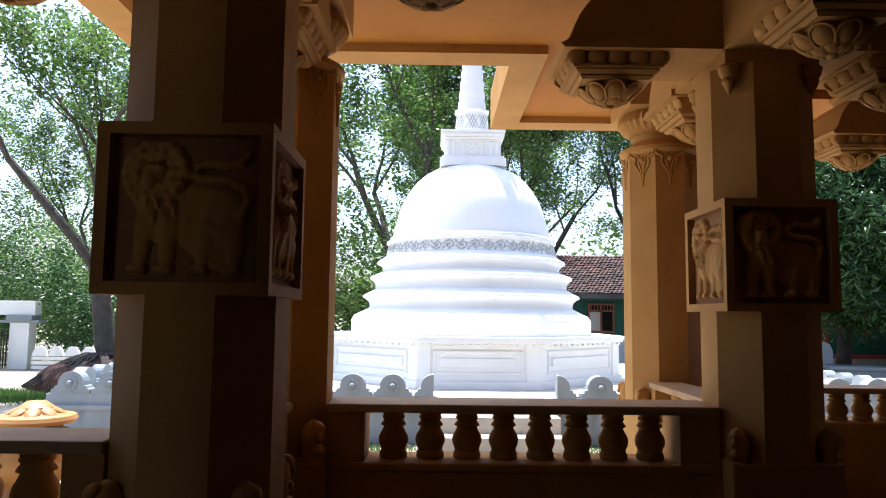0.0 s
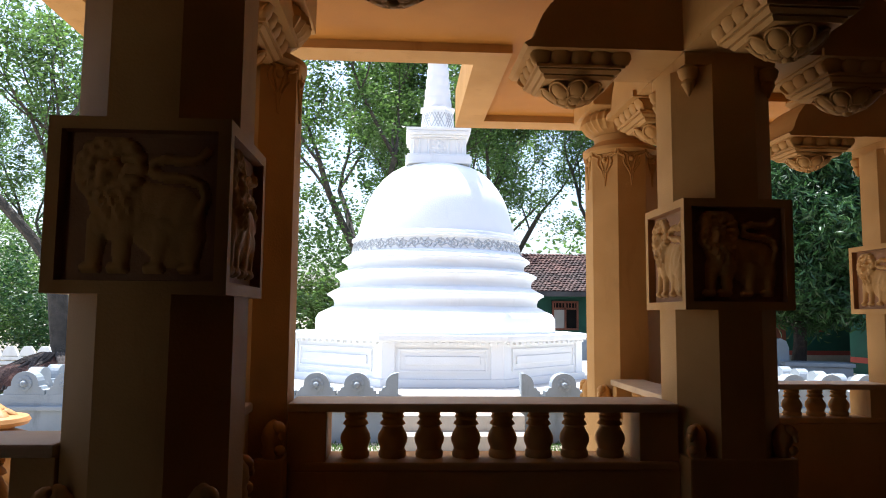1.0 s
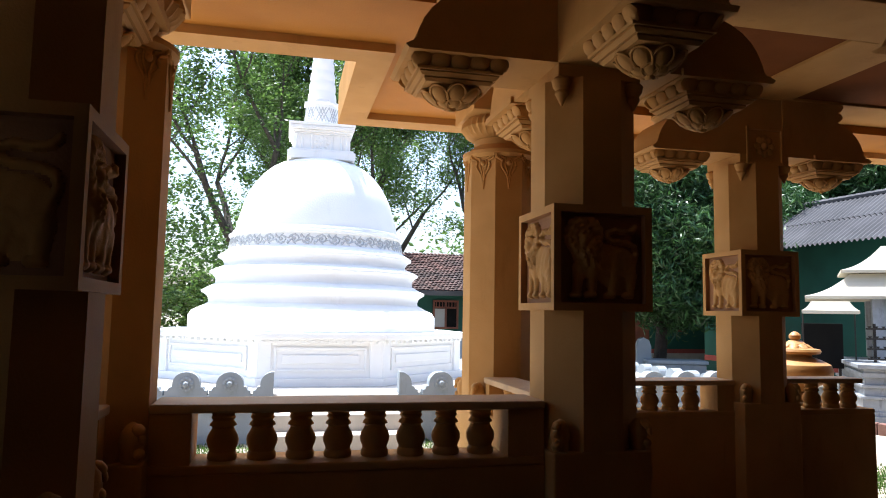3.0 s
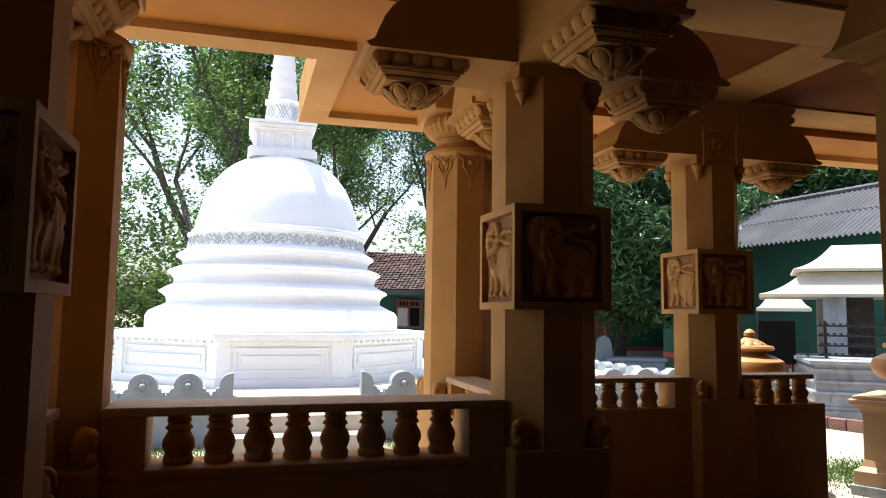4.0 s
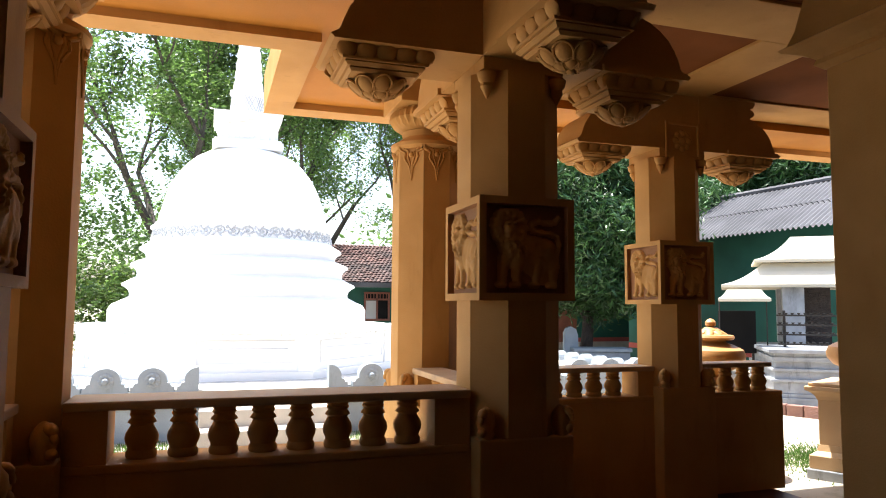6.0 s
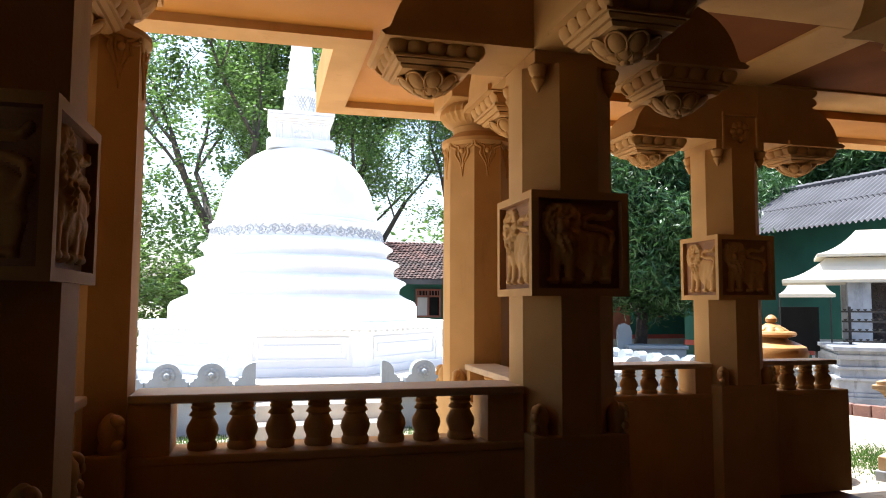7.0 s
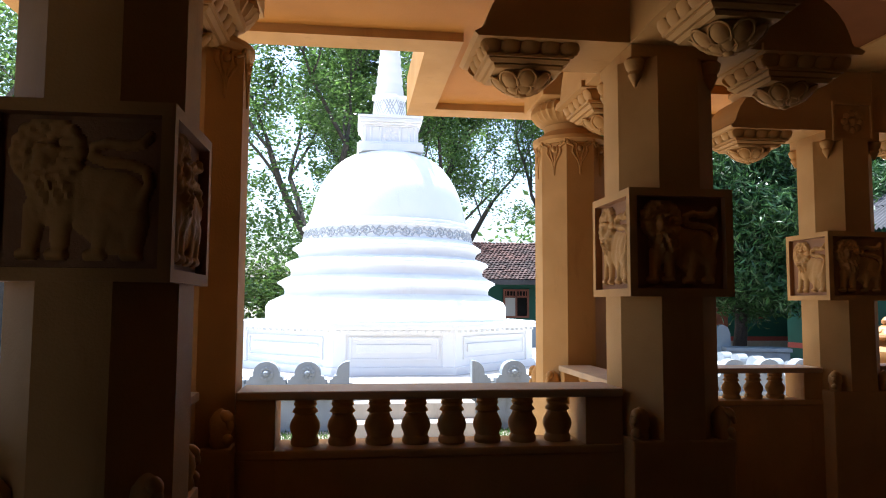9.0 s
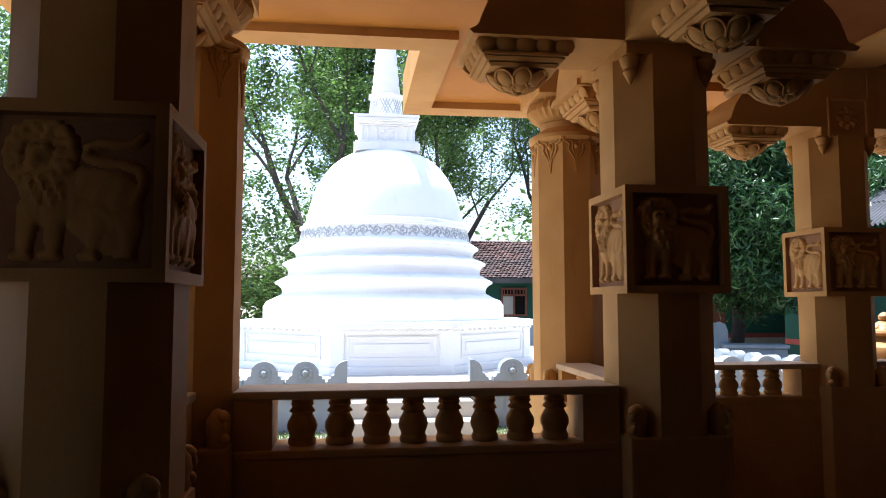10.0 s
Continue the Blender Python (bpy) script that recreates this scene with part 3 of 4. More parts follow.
for k in range(8):                                  # framed panels and corner pilasters
    m = Matrix.Rotation(radians(45 * k), 4, "Z")
    side, d = (0.80, 2.20) if k % 2 == 0 else (0.99, 2.121)
    w, z0, z1, f = side - 0.20, TER + 0.19, 1.05, 0.03
    bm = bmesh.new()
    for bx in ((-w, -w + f, z0, z1), (w - f, w, z0, z1), (-w + f, w - f, z0, z0 + f), (-w + f, w - f, z1 - f, z1)):
        box(bm, bx[0], bx[1], -d - 0.025, -d + 0.01, bx[2], bx[3], 0.006)
    box(bm, -w + 0.10, w - 0.10, -d - 0.022, -d + 0.01, z0 + 0.10, z1 - 0.10, 0.006)
    part("base_panel", bm, WHITE, stupa, m=m)
    for s in (-1, 1):
        part("pilaster", cube(s * (side - 0.07) - 0.09, s * (side - 0.07) + 0.09, -d - 0.03, -d + 0.02, TER + 0.10, 1.12, 0.006), WHITE, stupa, m=m)
tiers = [(208, 588), (208, 560), (203, 552), (190, 546), (179, 540)], [(178, 541), (177, 535), (179, 529), (184, 524.5), (189, 522), (189, 519), (177, 512.5), (169, 508)], \
        [(168, 509), (167, 502), (168.5, 497), (172.5, 492.5), (177, 490), (177, 487), (165, 481.5), (156, 478)], [(155, 479), (154.5, 474), (156, 470), (160, 466), (165, 463.5), (165, 460.5), (155, 454.5), (150, 450)]
for t in tiers:
    part("tier", lathe(bmesh.new(), [(r * PX, lev(y)) for r, y in t], 96), WHITE, stupa, smooth=True)
bm = lathe(bmesh.new(), [(150 * PX, lev(453)), (151 * PX, lev(451)), (147.5 * PX, lev(449.5)), (144.5 * PX, lev(430)), (149 * PX, lev(428.5)), (149 * PX, lev(425)), (142 * PX, lev(423.5)), (143 * PX, lev(419)), (139 * PX, lev(417))], 96)
part("band", bm, WHITE, stupa, smooth=True)
bm = bmesh.new()                                    # scrollwork on the band, its carved shade put into a greyer white
zc, hz = (lev(449) + lev(431)) / 2, (lev(431) - lev(449)) / 2


def on(a, z):
    r = (146.4 - 1.5 * (z - zc) / hz) * PX
    return (r * math.cos(a), r * math.sin(a), z)


for k in range(44):
    a0, s = 2 * math.pi * k / 44, (1 if k % 2 else -1)
    da = math.pi / 44
    tube(bm, [on(a0 + da * (0.12 + 0.8 * q / 13) * math.cos(s * q * 0.72), zc + hz * (0.12 + 0.8 * q / 13) * math.sin(s * q * 0.72)) for q in range(14)], [0.012] * 14, 5)
    for j in range(5):                              # leaves round the scroll
        q = s * (1.1 + j * 1.15)
        tube(bm, [on(a0 + da * 0.55 * math.cos(q), zc + hz * 0.55 * math.sin(q)), on(a0 + da * 1.0 * math.cos(q + 0.4 * s), zc + hz * 0.97 * math.sin(q + 0.4 * s))], [0.016, 0.006], 5)
    blob(bm, *on(a0, zc), 0.022, 0.022, 0.022, 0, 1)
    blob(bm, *on(a0 + da, zc + s * hz * 0.6), 0.022, 0.026, 0.03, 0, 1)
part("scrollwork", bm, SHADEWHITE, stupa, "raised leaf scrolls round the bell's foot", True)
dome = [(139, 418), (137, 405), (132, 388), (126, 366), (119, 350), (109, 333), (96, 317), (82, 305), (68, 297), (52, 291)]
part("dome", lathe(bmesh.new(), [(r * PX, lev(y)) for r, y in dome], 96), WHITE, stupa, smooth=True)
hb = bmesh.new()
for w, y0, y1 in ((57, 294, 281), (54, 282, 277)):
    box(hb, -w * PX, w * PX, -w * PX, w * PX, lev(y0), lev(y1), 0.015)
part("square_tier", hb, WHITE, stupa)
hb = bmesh.new()
box(hb, -46 * PX, 46 * PX, -46 * PX, 46 * PX, lev(277), lev(250), 0.008)
part("relic_box", hb, WHITE, stupa)
for k in range(4):
    m = Matrix.Rotation(radians(90 * k), 4, "Z")
    for u in (-0.40, -0.31, 0.31, 0.40, -0.16, 0.16):
        part("small_column", lathe(bmesh.new(), [(0.028, lev(276)), (0.022, lev(274)), (0.02, lev(254)), (0.03, lev(251))], 10, m=Matrix.Translation((u, -46.5 * PX, 0))), WHITE, stupa, m=m, smooth=True)
    bm = bmesh.new()
    for q in range(9):
        a = 2 * math.pi * q / 8
        blob(bm, 0.09 * math.cos(a) * (q < 8), -46 * PX, lev(264) + 0.09 * math.sin(a) * (q < 8), 0.035, 0.02, 0.035, 0, 1)
    part("rosette", bm, WHITE, stupa, m=m, smooth=True)
hb = bmesh.new()
for w, y0, y1 in ((48, 250, 247), (51, 247, 243), (54.5, 243, 236), (56, 236, 231)):
    box(hb, -w * PX, w * PX, -w * PX, w * PX, lev(y0), lev(y1) - 0.002, 0.008)
for q in range(14):
    for s in (-1, 1):
        u = (-50 + 100 * q / 13) * PX
        box(hb, u - 0.014, u + 0.014, s * 55 * PX - 0.02, s * 55 * PX + 0.02, lev(241), lev(238))
part("relic_box_cornice", hb, WHITE, stupa)
hb = lathe(bmesh.new(), [(33 * PX, lev(231)), (32 * PX, lev(226)), (29 * PX, lev(190)), (33 * PX, lev(188)), (33 * PX, lev(185)), (27 * PX, lev(184)), (25 * PX, lev(182))], 8, turn=math.pi / 8)
part("spire_drum", hb, WHITE, stupa)
bm = bmesh.new()
for k in range(8):                                  # lattice on the drum's faces
    rot = Matrix.Rotation(radians(45 * k), 4, "Z")
    for i in range(-2, 3):
        for s in (-1, 1):
            a, b = Vector((i * 0.05 - s * 0.06, -29.3 * PX, lev(222))), Vector((i * 0.05 + s * 0.06, -27.3 * PX, lev(196)))
            if abs(a.x) < 0.11 and abs(b.x) < 0.11:
                tube(bm, [rot @ a, rot @ b], [0.009, 0.009], 4)
# greyer white stands for the shade in the lattice
part("lattice", bm, SHADEWHITE, stupa)
prof = []
for i in range(12):
    r = 24.5 - 1.7 * i
    y = 182 - 19 * i
    prof += [((r) * PX, lev(y)), ((r + 0.9) * PX, lev(y - 5)), (r * PX, lev(y - 14)), ((r - 1.6) * PX, lev(y - 17))]
prof += [(0.06, lev(-52)), (0.09, lev(-60)), (0.04, lev(-72)), (0.01, lev(-90))]
part("spire", lathe(bmesh.new(), prof, 32), WHITE, stupa, smooth=True)

# terrace with merlon walls and steps
TX0, TX1, TY0, TY1 = -4.58, 6.35, 8.5, 15.2
GX0, GX1 = -0.016, 1.454
bm = box(bmesh.new(), TX0 + 0.02, TX1 - 0.02, TY0 + 0.03, TY1, -0.4, TER)
solid("terrace", bm, PAVED, "raised paved terrace round the stupa", "terrace")


def merlon_mesh(w, h, t):
    """A rounded merlon with shoulder nicks; centre at x = 0."""
    pts = [(-w / 2, 0), (w / 2, 0), (w / 2, 0.05), (w / 2 - 0.03, 0.055), (w / 2 - 0.045, 0.09), (w / 2 - 0.075, 0.095)]
    r = w / 2 - 0.075
    for k in range(1, 12):
        a = math.pi * k / 12
        pts.append((r * math.cos(a), 0.095 + (h - 0.095) * math.sin(a) ** 0.8))
    pts += [(-w / 2 + 0.075, 0.095), (-w / 2 + 0.045, 0.09), (-w / 2 + 0.03, 0.055), (-w / 2, 0.05)]
    return sweep(bmesh.new(), pts, -t / 2, t / 2)


def boss_mesh():
    bm = bmesh.new()
    rot = Matrix.Rotation(radians(90), 4, "X")
    lathe(bm, [(0.085, 0), (0.085, 0.012), (0.065, 0.015), (0.05, 0.012)], 20, m=rot)
    for k in range(8):
        a = 2 * math.pi * k / 8
        blob(bm, 0.062 * math.cos(a), -0.012, 0.062 * math.sin(a), 0.02, 0.012, 0.02, 0, 1)
    lathe(bm, [(0.036, 0.01), (0.034, 0.035), (0.02, 0.05)], 12, m=rot)
    return bm


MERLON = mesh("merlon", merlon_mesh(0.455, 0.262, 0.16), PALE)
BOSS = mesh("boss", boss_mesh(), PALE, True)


def merlon_wall(at, length, turn, first=0.24, cut=0):
    w = thing("merlon_wall", "pale blue-white terrace wall with round merlons and flower bosses", "wall", "terrace walls", at=at, turn=turn)
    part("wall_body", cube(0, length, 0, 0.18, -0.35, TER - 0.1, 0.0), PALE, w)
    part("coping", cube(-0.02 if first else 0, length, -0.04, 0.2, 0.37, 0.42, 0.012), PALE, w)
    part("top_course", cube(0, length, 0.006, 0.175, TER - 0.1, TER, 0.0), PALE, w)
    x = first
    while x < length - 0.2:
        m = part("merlon", MERLON, None, w, m=Matrix.Translation((x, 0.09, TER)))
        part("boss", BOSS, None, m, m=Matrix.Translation((0, -0.081, 0.125)))
        x += 0.475
    if cut:                                          # the merlon at the steps is cut off at its middle
        bm = merlon_mesh(0.455, 0.262, 0.16)
        bmesh.ops.bisect_plane(bm, geom=bm.verts[:] + bm.edges[:] + bm.faces[:], plane_co=(0, 0, 0), plane_no=(-cut, 0, 0), clear_outer=True)
        bmesh.ops.holes_fill(bm, edges=bm.edges)
        part("half_merlon", bm, PALE, w, m=Matrix.Translation((length if cut < 0 else 0.0, 0.09, TER)))
    return w


merlon_wall((TX0, TY0, 0), GX0 - TX0, 0, (GX0 - TX0 - 0.487) % 0.475, -1)
merlon_wall((GX1, TY0, 0), TX1 - GX1, 0, 0.516, 1)
merlon_wall((TX0, TY1, 0), TY1 - TY0 - 0.2, -90, 0.3)
merlon_wall((TX1, TY0 + 0.2, -0.1), TY1 - TY0 - 0.2, 90, 0.3)
st = thing("terrace_steps", "three worn cement steps up to the terrace", "steps", at=(0, 0, 0))
for k in range(3):
    part("step", cube(GX0 + 0.01, GX1 - 0.01, TY0 - 0.60 + 0.30 * k, TY0 + 0.35, -0.35, 0.18 * (k + 1) + (0.006 if k == 2 else 0), 0.015), STEP, st)

# ---- green house behind ----
def hip_house(at, turn, length, depth, eave, ridge, label):
    h = thing("green_house", label, "house", at=at, turn=turn)
    part("wall", cube(0, length, 0, depth, 0.45, eave, 0.0), GREEN, h)
    part("red_band", cube(-0.01, length + 0.01, -0.012, depth + 0.01, 0.32, 0.47, 0.0), REDBAND, h)
    part("plinth", cube(-0.02, length + 0.02, -0.02, depth + 0.02, -0.4, 0.33, 0.0), STEP, h)
    return h


H = hip_house((3.2, 22.0, 0), 0, 20.0, 6.0, 2.35, 3.6, "green rendered long house with a clay tiled roof")
slope = math.atan2(1.35, 2.6)
bm = bmesh.new()
rows, cols = 21, 165
for r in range(rows):                                # clay tiles, course by course
    for c in range(cols):
        u0, v0 = -0.7 + c * 0.13 + (0.065 if r % 2 else 0), r * 0.14
        j = random.uniform(-0.012, 0.012)
        base = Matrix.Translation((u0, -0.65, 2.22 + j)) @ Matrix.Rotation(slope, 4, "X") @ Matrix.Translation((0, v0, 0.02))
        q = [base @ Vector(p) for p in ((0, 0, 0.03), (0.065, 0, 0.05), (0.125, 0, 0.03), (0.125, 0.17, 0.0), (0.065, 0.17, 0.02), (0, 0.17, 0.0), (0, 0, 0.005), (0.125, 0, 0.005))]
        v = [bm.verts.new(p) for p in q]
        bm.faces.new((v[0], v[1], v[4], v[5])), bm.faces.new((v[1], v[2], v[3], v[4])), bm.faces.new((v[6], v[7], v[2], v[1], v[0]))
roof_tiles = part("roof_tiles", bm, ROOFTILE, H, "brown weathered clay tiles")
roof_tiles["kind"] = "stuff"
bm = bmesh.new()
sweep(bm, [(-0.70, 2.17), (2.05, 3.58), (4.8, 2.17), (4.8, 2.12), (2.05, 3.5), (-0.70, 2.12)], -0.7, 20.7, Matrix(((0, 1, 0, 0), (1, 0, 0, 0), (0, 0, 1, 0), (0, 0, 0, 1))))
part("roof_deck", bm, ROOFTILE, H)
part("eave_board", cube(-0.7, 20.7, -0.72, -0.66, 2.09, 2.24, 0.0), SHEET, H)


def window(parent, x, z0, z1, w, y=0.0):
    f = part("window", cube(x, x + w, y - 0.03, y + 0.02, z0, z1, 0.0), BLACK, parent, "brown framed window with a fanlight grille")
    bm = bmesh.new()
    t = 0.06
    for bx in ((x, x + t, z0, z1), (x + w - t, x + w, z0, z1), (x + t, x + w - t, z0, z0 + t), (x + t, x + w - t, z1 - t, z1), (x + w / 2 - t / 2, x + w / 2 + t / 2, z0 + t, z1 - t), (x + t, x + w - t, z1 - 0.26, z1 - 0.20)):
        box(bm, bx[0], bx[1], y - 0.07, y - 0.02, bx[2], bx[3])
    for k in range(7):
        u = x + t + (w - 2 * t) * (k + 0.5) / 7
        box(bm, u - 0.012, u + 0.012, y - 0.05, y - 0.032, z1 - 0.20, z1 - t)
    part("window_frame", bm, WOOD, f)
    part("pane", cube(x + t, x + w / 2 - t / 2, y - 0.045, y - 0.032, z0 + t, z1 - 0.27, 0.0), GLASSY, f)


for wx in (1.50, 6.2, 9.5, 13.5):
    window(H, wx, 1.06, 1.96, 0.83)
part("door", cube(8.1, 9.0, -0.04, 0.02, 0.33, 2.1, 0.0), WOOD, H)

# ---- side building with the corrugated roof ----
E1, E2 = Vector((12.142, 15.05, 3.3)), Vector((12.51, 11.41, 3.3))
along = (E2 - E1).normalized()
inward = Vector((-along.y, along.x, 0))
ang = math.degrees(math.atan2(along.y, along.x))
S0 = E1 - along * 4.0
S = thing("side_building", "dark green building with a grey corrugated sheet roof", "building", at=(S0.x, S0.y, 0), turn=ang)
part("wall", cube(0, 16, 0.7, 5, -0.4, 3.5, 0.0), GREEN, S)
part("red_band", cube(0, 16, 0.685, 0.72, 0.3, 0.45, 0.0), REDBAND, S)
bm = bmesh.new()
n = 16 * 7 * 6
run, rise = 1.95, 1.3
wave = [(16.0 * i / n, 0.032 * math.sin(2 * math.pi * i / 6)) for i in range(n + 1)]
lo = [bm.verts.new((u, 0, 3.3 + d)) for u, d in wave]
md = [bm.verts.new((u, run * 0.5, 3.3 + rise * 0.5 + d)) for u, d in wave]
md2 = [bm.verts.new((u, run * 0.5, 3.325 + rise * 0.5 + d)) for u, d in wave]
hi = [bm.verts.new((u, run, 3.325 + rise + d)) for u, d in wave]
for a, b in ((lo, md), (md2, hi)):
    for i in range(n):
        bm.faces.new((a[i], a[i + 1], b[i + 1], b[i]))
part("corrugated_roof", bm, SHEET, S, smooth=True)
bm = bmesh.new()
for k in range(60):
    tube(bm, [(k * 0.27, run, 3.36 + rise), (k * 0.27 + 0.28, run, 3.36 + rise)], [0.085, 0.07], 8)
part("ridge_cap", bm, SHEET, S)
part("back_slope", sweep(bmesh.new(), [(run + 0.03, 3.3 + rise), (2 * run, 3.3), (2 * run, 3.25), (run + 0.03, 3.25 + rise)], 0, 16, Matrix(((0, 1, 0, 0), (1, 0, 0, 0), (0, 0, 1, 0), (0, 0, 0, 1)))), SHEET, S)

# ---- trees ----
def tree_limbs(bm, start, direction, length, radius, depth, tips, rng, spread=0.6, up=0.12):
    pts, rad = [Vector(start)], [radius]
    d = Vector(direction).normalized()
    seg = 4
    for k in range(seg):
        d = (d + Vector((rng.uniform(-1, 1), rng.uniform(-1, 1), rng.uniform(-0.6, 1))) * 0.16 + Vector((0, 0, up * 0.5))).normalized()
        pts.append(pts[-1] + d * length / seg)
        rad.append(radius * (1 - 0.42 * (k + 1) / seg))
    tube(bm, pts, rad, 7 if radius > 0.05 else 4)
    if depth <= 2:
        tips.extend(pts[2:])
    if depth == 0:
        return
    for k in range(rng.choice((2, 3, 3))):
        p = pts[rng.choice((2, 3, 4, 4))] if k else pts[-1]
        nd = (d + Vector((rng.uniform(-1, 1), rng.uniform(-1, 1), rng.uniform(-0.25, 0.7))) * spread * 1.5).normalized()
        tree_limbs(bm, p, nd, length * rng.uniform(0.62, 0.85), rad[-1] * rng.uniform(0.6, 0.85), depth - 1, tips, rng, spread, up)


def leaf_mesh(name, tips, rng, per, cloud, size, material, droop=0.0, broad=0.27):
    """Many small folded leaves round the twig ends, in one mesh."""
    n = len(tips) * per
    c = np.repeat(np.array([tuple(t) for t in tips]), per, axis=0) + np.clip(rng.normal(0, cloud, (n, 3)), -2.2 * cloud, 2.2 * cloud) * (1, 1, 0.75)
    a = rng.normal(0, 1, (n, 3))
    a[:, 2] = a[:, 2] * 0.5 - droop
    a /= np.linalg.norm(a, axis=1)[:, None]
    b = np.cross(a, rng.normal(0, 1, (n, 3)) + (0, 0, 1.2))
    b /= np.linalg.norm(b, axis=1)[:, None]
    s = size * rng.uniform(0.6, 1.3, (n, 1))
    nn = np.cross(a, b) * s * 0.12
    v = np.stack([c - a * s * 0.5, c + b * s * broad + nn, c + a * s * 0.55, c - b * s * broad + nn], 1).reshape(-1, 3)
    f = np.arange(n * 4).reshape(-1, 4)
    f = np.concatenate([f[:, [0, 1, 2]], f[:, [0, 2, 3]]])
    me = bpy.data.meshes.new(name)
    me.from_pydata(v.tolist(), [], f.tolist())
    me.materials.append(material)
    return me


def tree(at, height, trunk, seed, leaf=LEAF, bark=BARK, per=26, cloud=0.34, size=0.17, lean=(0, 0), depth=4, spread=0.6, label="tall spreading tree with grey limbs and small leaves", droop=0.0, fork=0.3, fill=None, broad=0.27):
    rng = random.Random(seed)
    nrng = np.random.default_rng(seed)
    t = thing("tree", label, "tree", "yard trees", at=at)
    bm, tips = bmesh.new(), []
    top = Vector((lean[0], lean[1], height * fork))
    pts = [Vector((0, 0, -0.15)), Vector((0.05, 0, 0.15)), top * 0.35 + Vector((rng.uniform(-0.1, 0.1), 0, 0)), top * 0.7, top]
    tube(bm, pts, (trunk * 1.5, trunk * 1.1, trunk * 0.95, trunk * 0.85, trunk * 0.75), 10)
    for k in range(4):
        a = 2 * math.pi * (k + rng.random()) / 4
        d = Vector((math.cos(a) * spread, math.sin(a) * spread, 1.0)) + Vector((lean[0], lean[1], 0)) * 0.1
        tree_limbs(bm, top - Vector((0, 0, 0.1)), d, height * 0.27, trunk * 0.55, depth - 1, tips, rng, spread)
    if fill:                                         # clumps over a rounded crown
        n, zc, rh, rv = fill
        for k in range(n):
            v = Vector((rng.gauss(0, 1), rng.gauss(0, 1), rng.gauss(0, 1))).normalized() * rng.uniform(0.55, 1.0)
            w = 1 + 0.22 * noise.noise(v * 2.5)
            tips.append(Vector((v.x * rh * w, v.y * rh * w, zc + v.z * rv * w)))
    part("trunk", bm, bark, t, smooth=True)
    crown = part("crown", leaf_mesh("crown", tips, nrng, per, cloud, size, leaf, droop, broad), None, t)
    return t


A = tree((-6.5, 14.6, 0), 10.5, 0.22, 3, LEAF, per=40, cloud=0.19, size=0.11, broad=0.32, lean=(-0.5, 0), spread=0.75, fork=0.24)
B = tree((-1.4, 17.5, 0), 11.0, 0.2, 11, LEAF, per=60, cloud=0.19, size=0.11, broad=0.32, lean=(0.4, 0), spread=0.85, fork=0.24, fill=(190, 4.5, 3.3, 3.1))
C = tree((8.6, 27.5, 0), 13.0, 0.22, 5, LEAF, per=80, cloud=0.27, size=0.12, broad=0.3, fork=0.22, fill=(70, 6.8, 3.2, 3.6))
D = tree((9.0, 15.6, 0), 6.2, 0.17, 8, MANGO, DARKBARK, per=190, cloud=0.27, size=0.20, broad=0.13, spread=0.8, fill=(420, 3.6, 2.35, 2.3), label="dense dark green mango tree with drooping leaves", droop=0.7, fork=0.22)
E = tree((2.2, 19.0, 0), 8.4, 0.13, 21, LEAF, per=70, cloud=0.2, size=0.11, broad=0.3, spread=0.5, fork=0.45, fill=(60, 5.3, 1.4, 1.5), label="slender dense green tree behind the stupa")
for src, at, turn, s in ((B, (-7.5, 24, 0), 75, 1.1), (A, (4.6, 30, 0), 30, 1.2), (B, (-15, 30, 0), 20, 1.1),
                         (B, (14.0, 31, 0), 140, 1.1), (A, (20, 27, 0), 250, 1.0), (B, (24, 20, 0), 310, 1.0), (C, (0.8, 32, 0), 60, 1.0), (D, (14.6, 20.5, 0), 100, 1.1), (D, (20.5, 19.0, 0), 40, 1.5), (D, (18.5, 23.5, 0), 200, 1.7), (D, (24.5, 17.0, 0), 160, 1.6)):
    c = copy_thing(src, pose(*at, 0, 0, turn))
    c.scale = (s, s, s)

# bushes and the far belt of woods
def thicket(name, label, seed, n, x0, x1, y0, y1, z1, per, cloud, size, material):
    nrng = np.random.default_rng(seed)
    pts = []
    for k in range(n):
        x = nrng.uniform(x0, x1)
        pts.append(Vector((x, nrng.uniform(y0, y1), nrng.uniform(0.1, 1.0) ** 0.8 * z1 * (0.7 + 0.3 * math.sin(x * 1.1 + seed)))))
    tagged(new(name, leaf_mesh(name, pts, nrng, per, cloud, size, material)), label, "woods", kind="stuff")


thicket("far_woods", "distant belt of green woods behind the yard", 4, 420, -40, 45, 35, 42, 6.5, 60, 0.8, 0.42, LEAF)
thicket("bushes", "yellow-green bushes behind the stupa", 6, 150, -7.5, 0.5, 17.5, 21, 4.2, 300, 0.30, 0.11, LEAFY)
thicket("undergrowth", "green undergrowth by the gate", 9, 230, -24, -8, 21, 26, 4.4, 190, 0.33, 0.13, LEAF)

thicket("shade_bushes", "dark leafy growth in the shade by the gate", 15, 46, -13.5, -7.4, 19.2, 20.4, 4.6, 130, 0.32, 0.13, MANGO)

# ---- urns and pedestals ----
URN_PROFILE = [(0.17, 0.0), (0.19, 0.02), (0.17, 0.05), (0.13, 0.08), (0.16, 0.12), (0.25, 0.16), (0.30, 0.22), (0.305, 0.27), (0.285, 0.32), (0.21, 0.36),
               (0.14, 0.385), (0.13, 0.40), (0.20, 0.415), (0.212, 0.435), (0.20, 0.455), (0.12, 0.465), (0.10, 0.48)]


bm = bmesh.new()
bmesh.ops.create_icosphere(bm, subdivisions=2, radius=1.0)
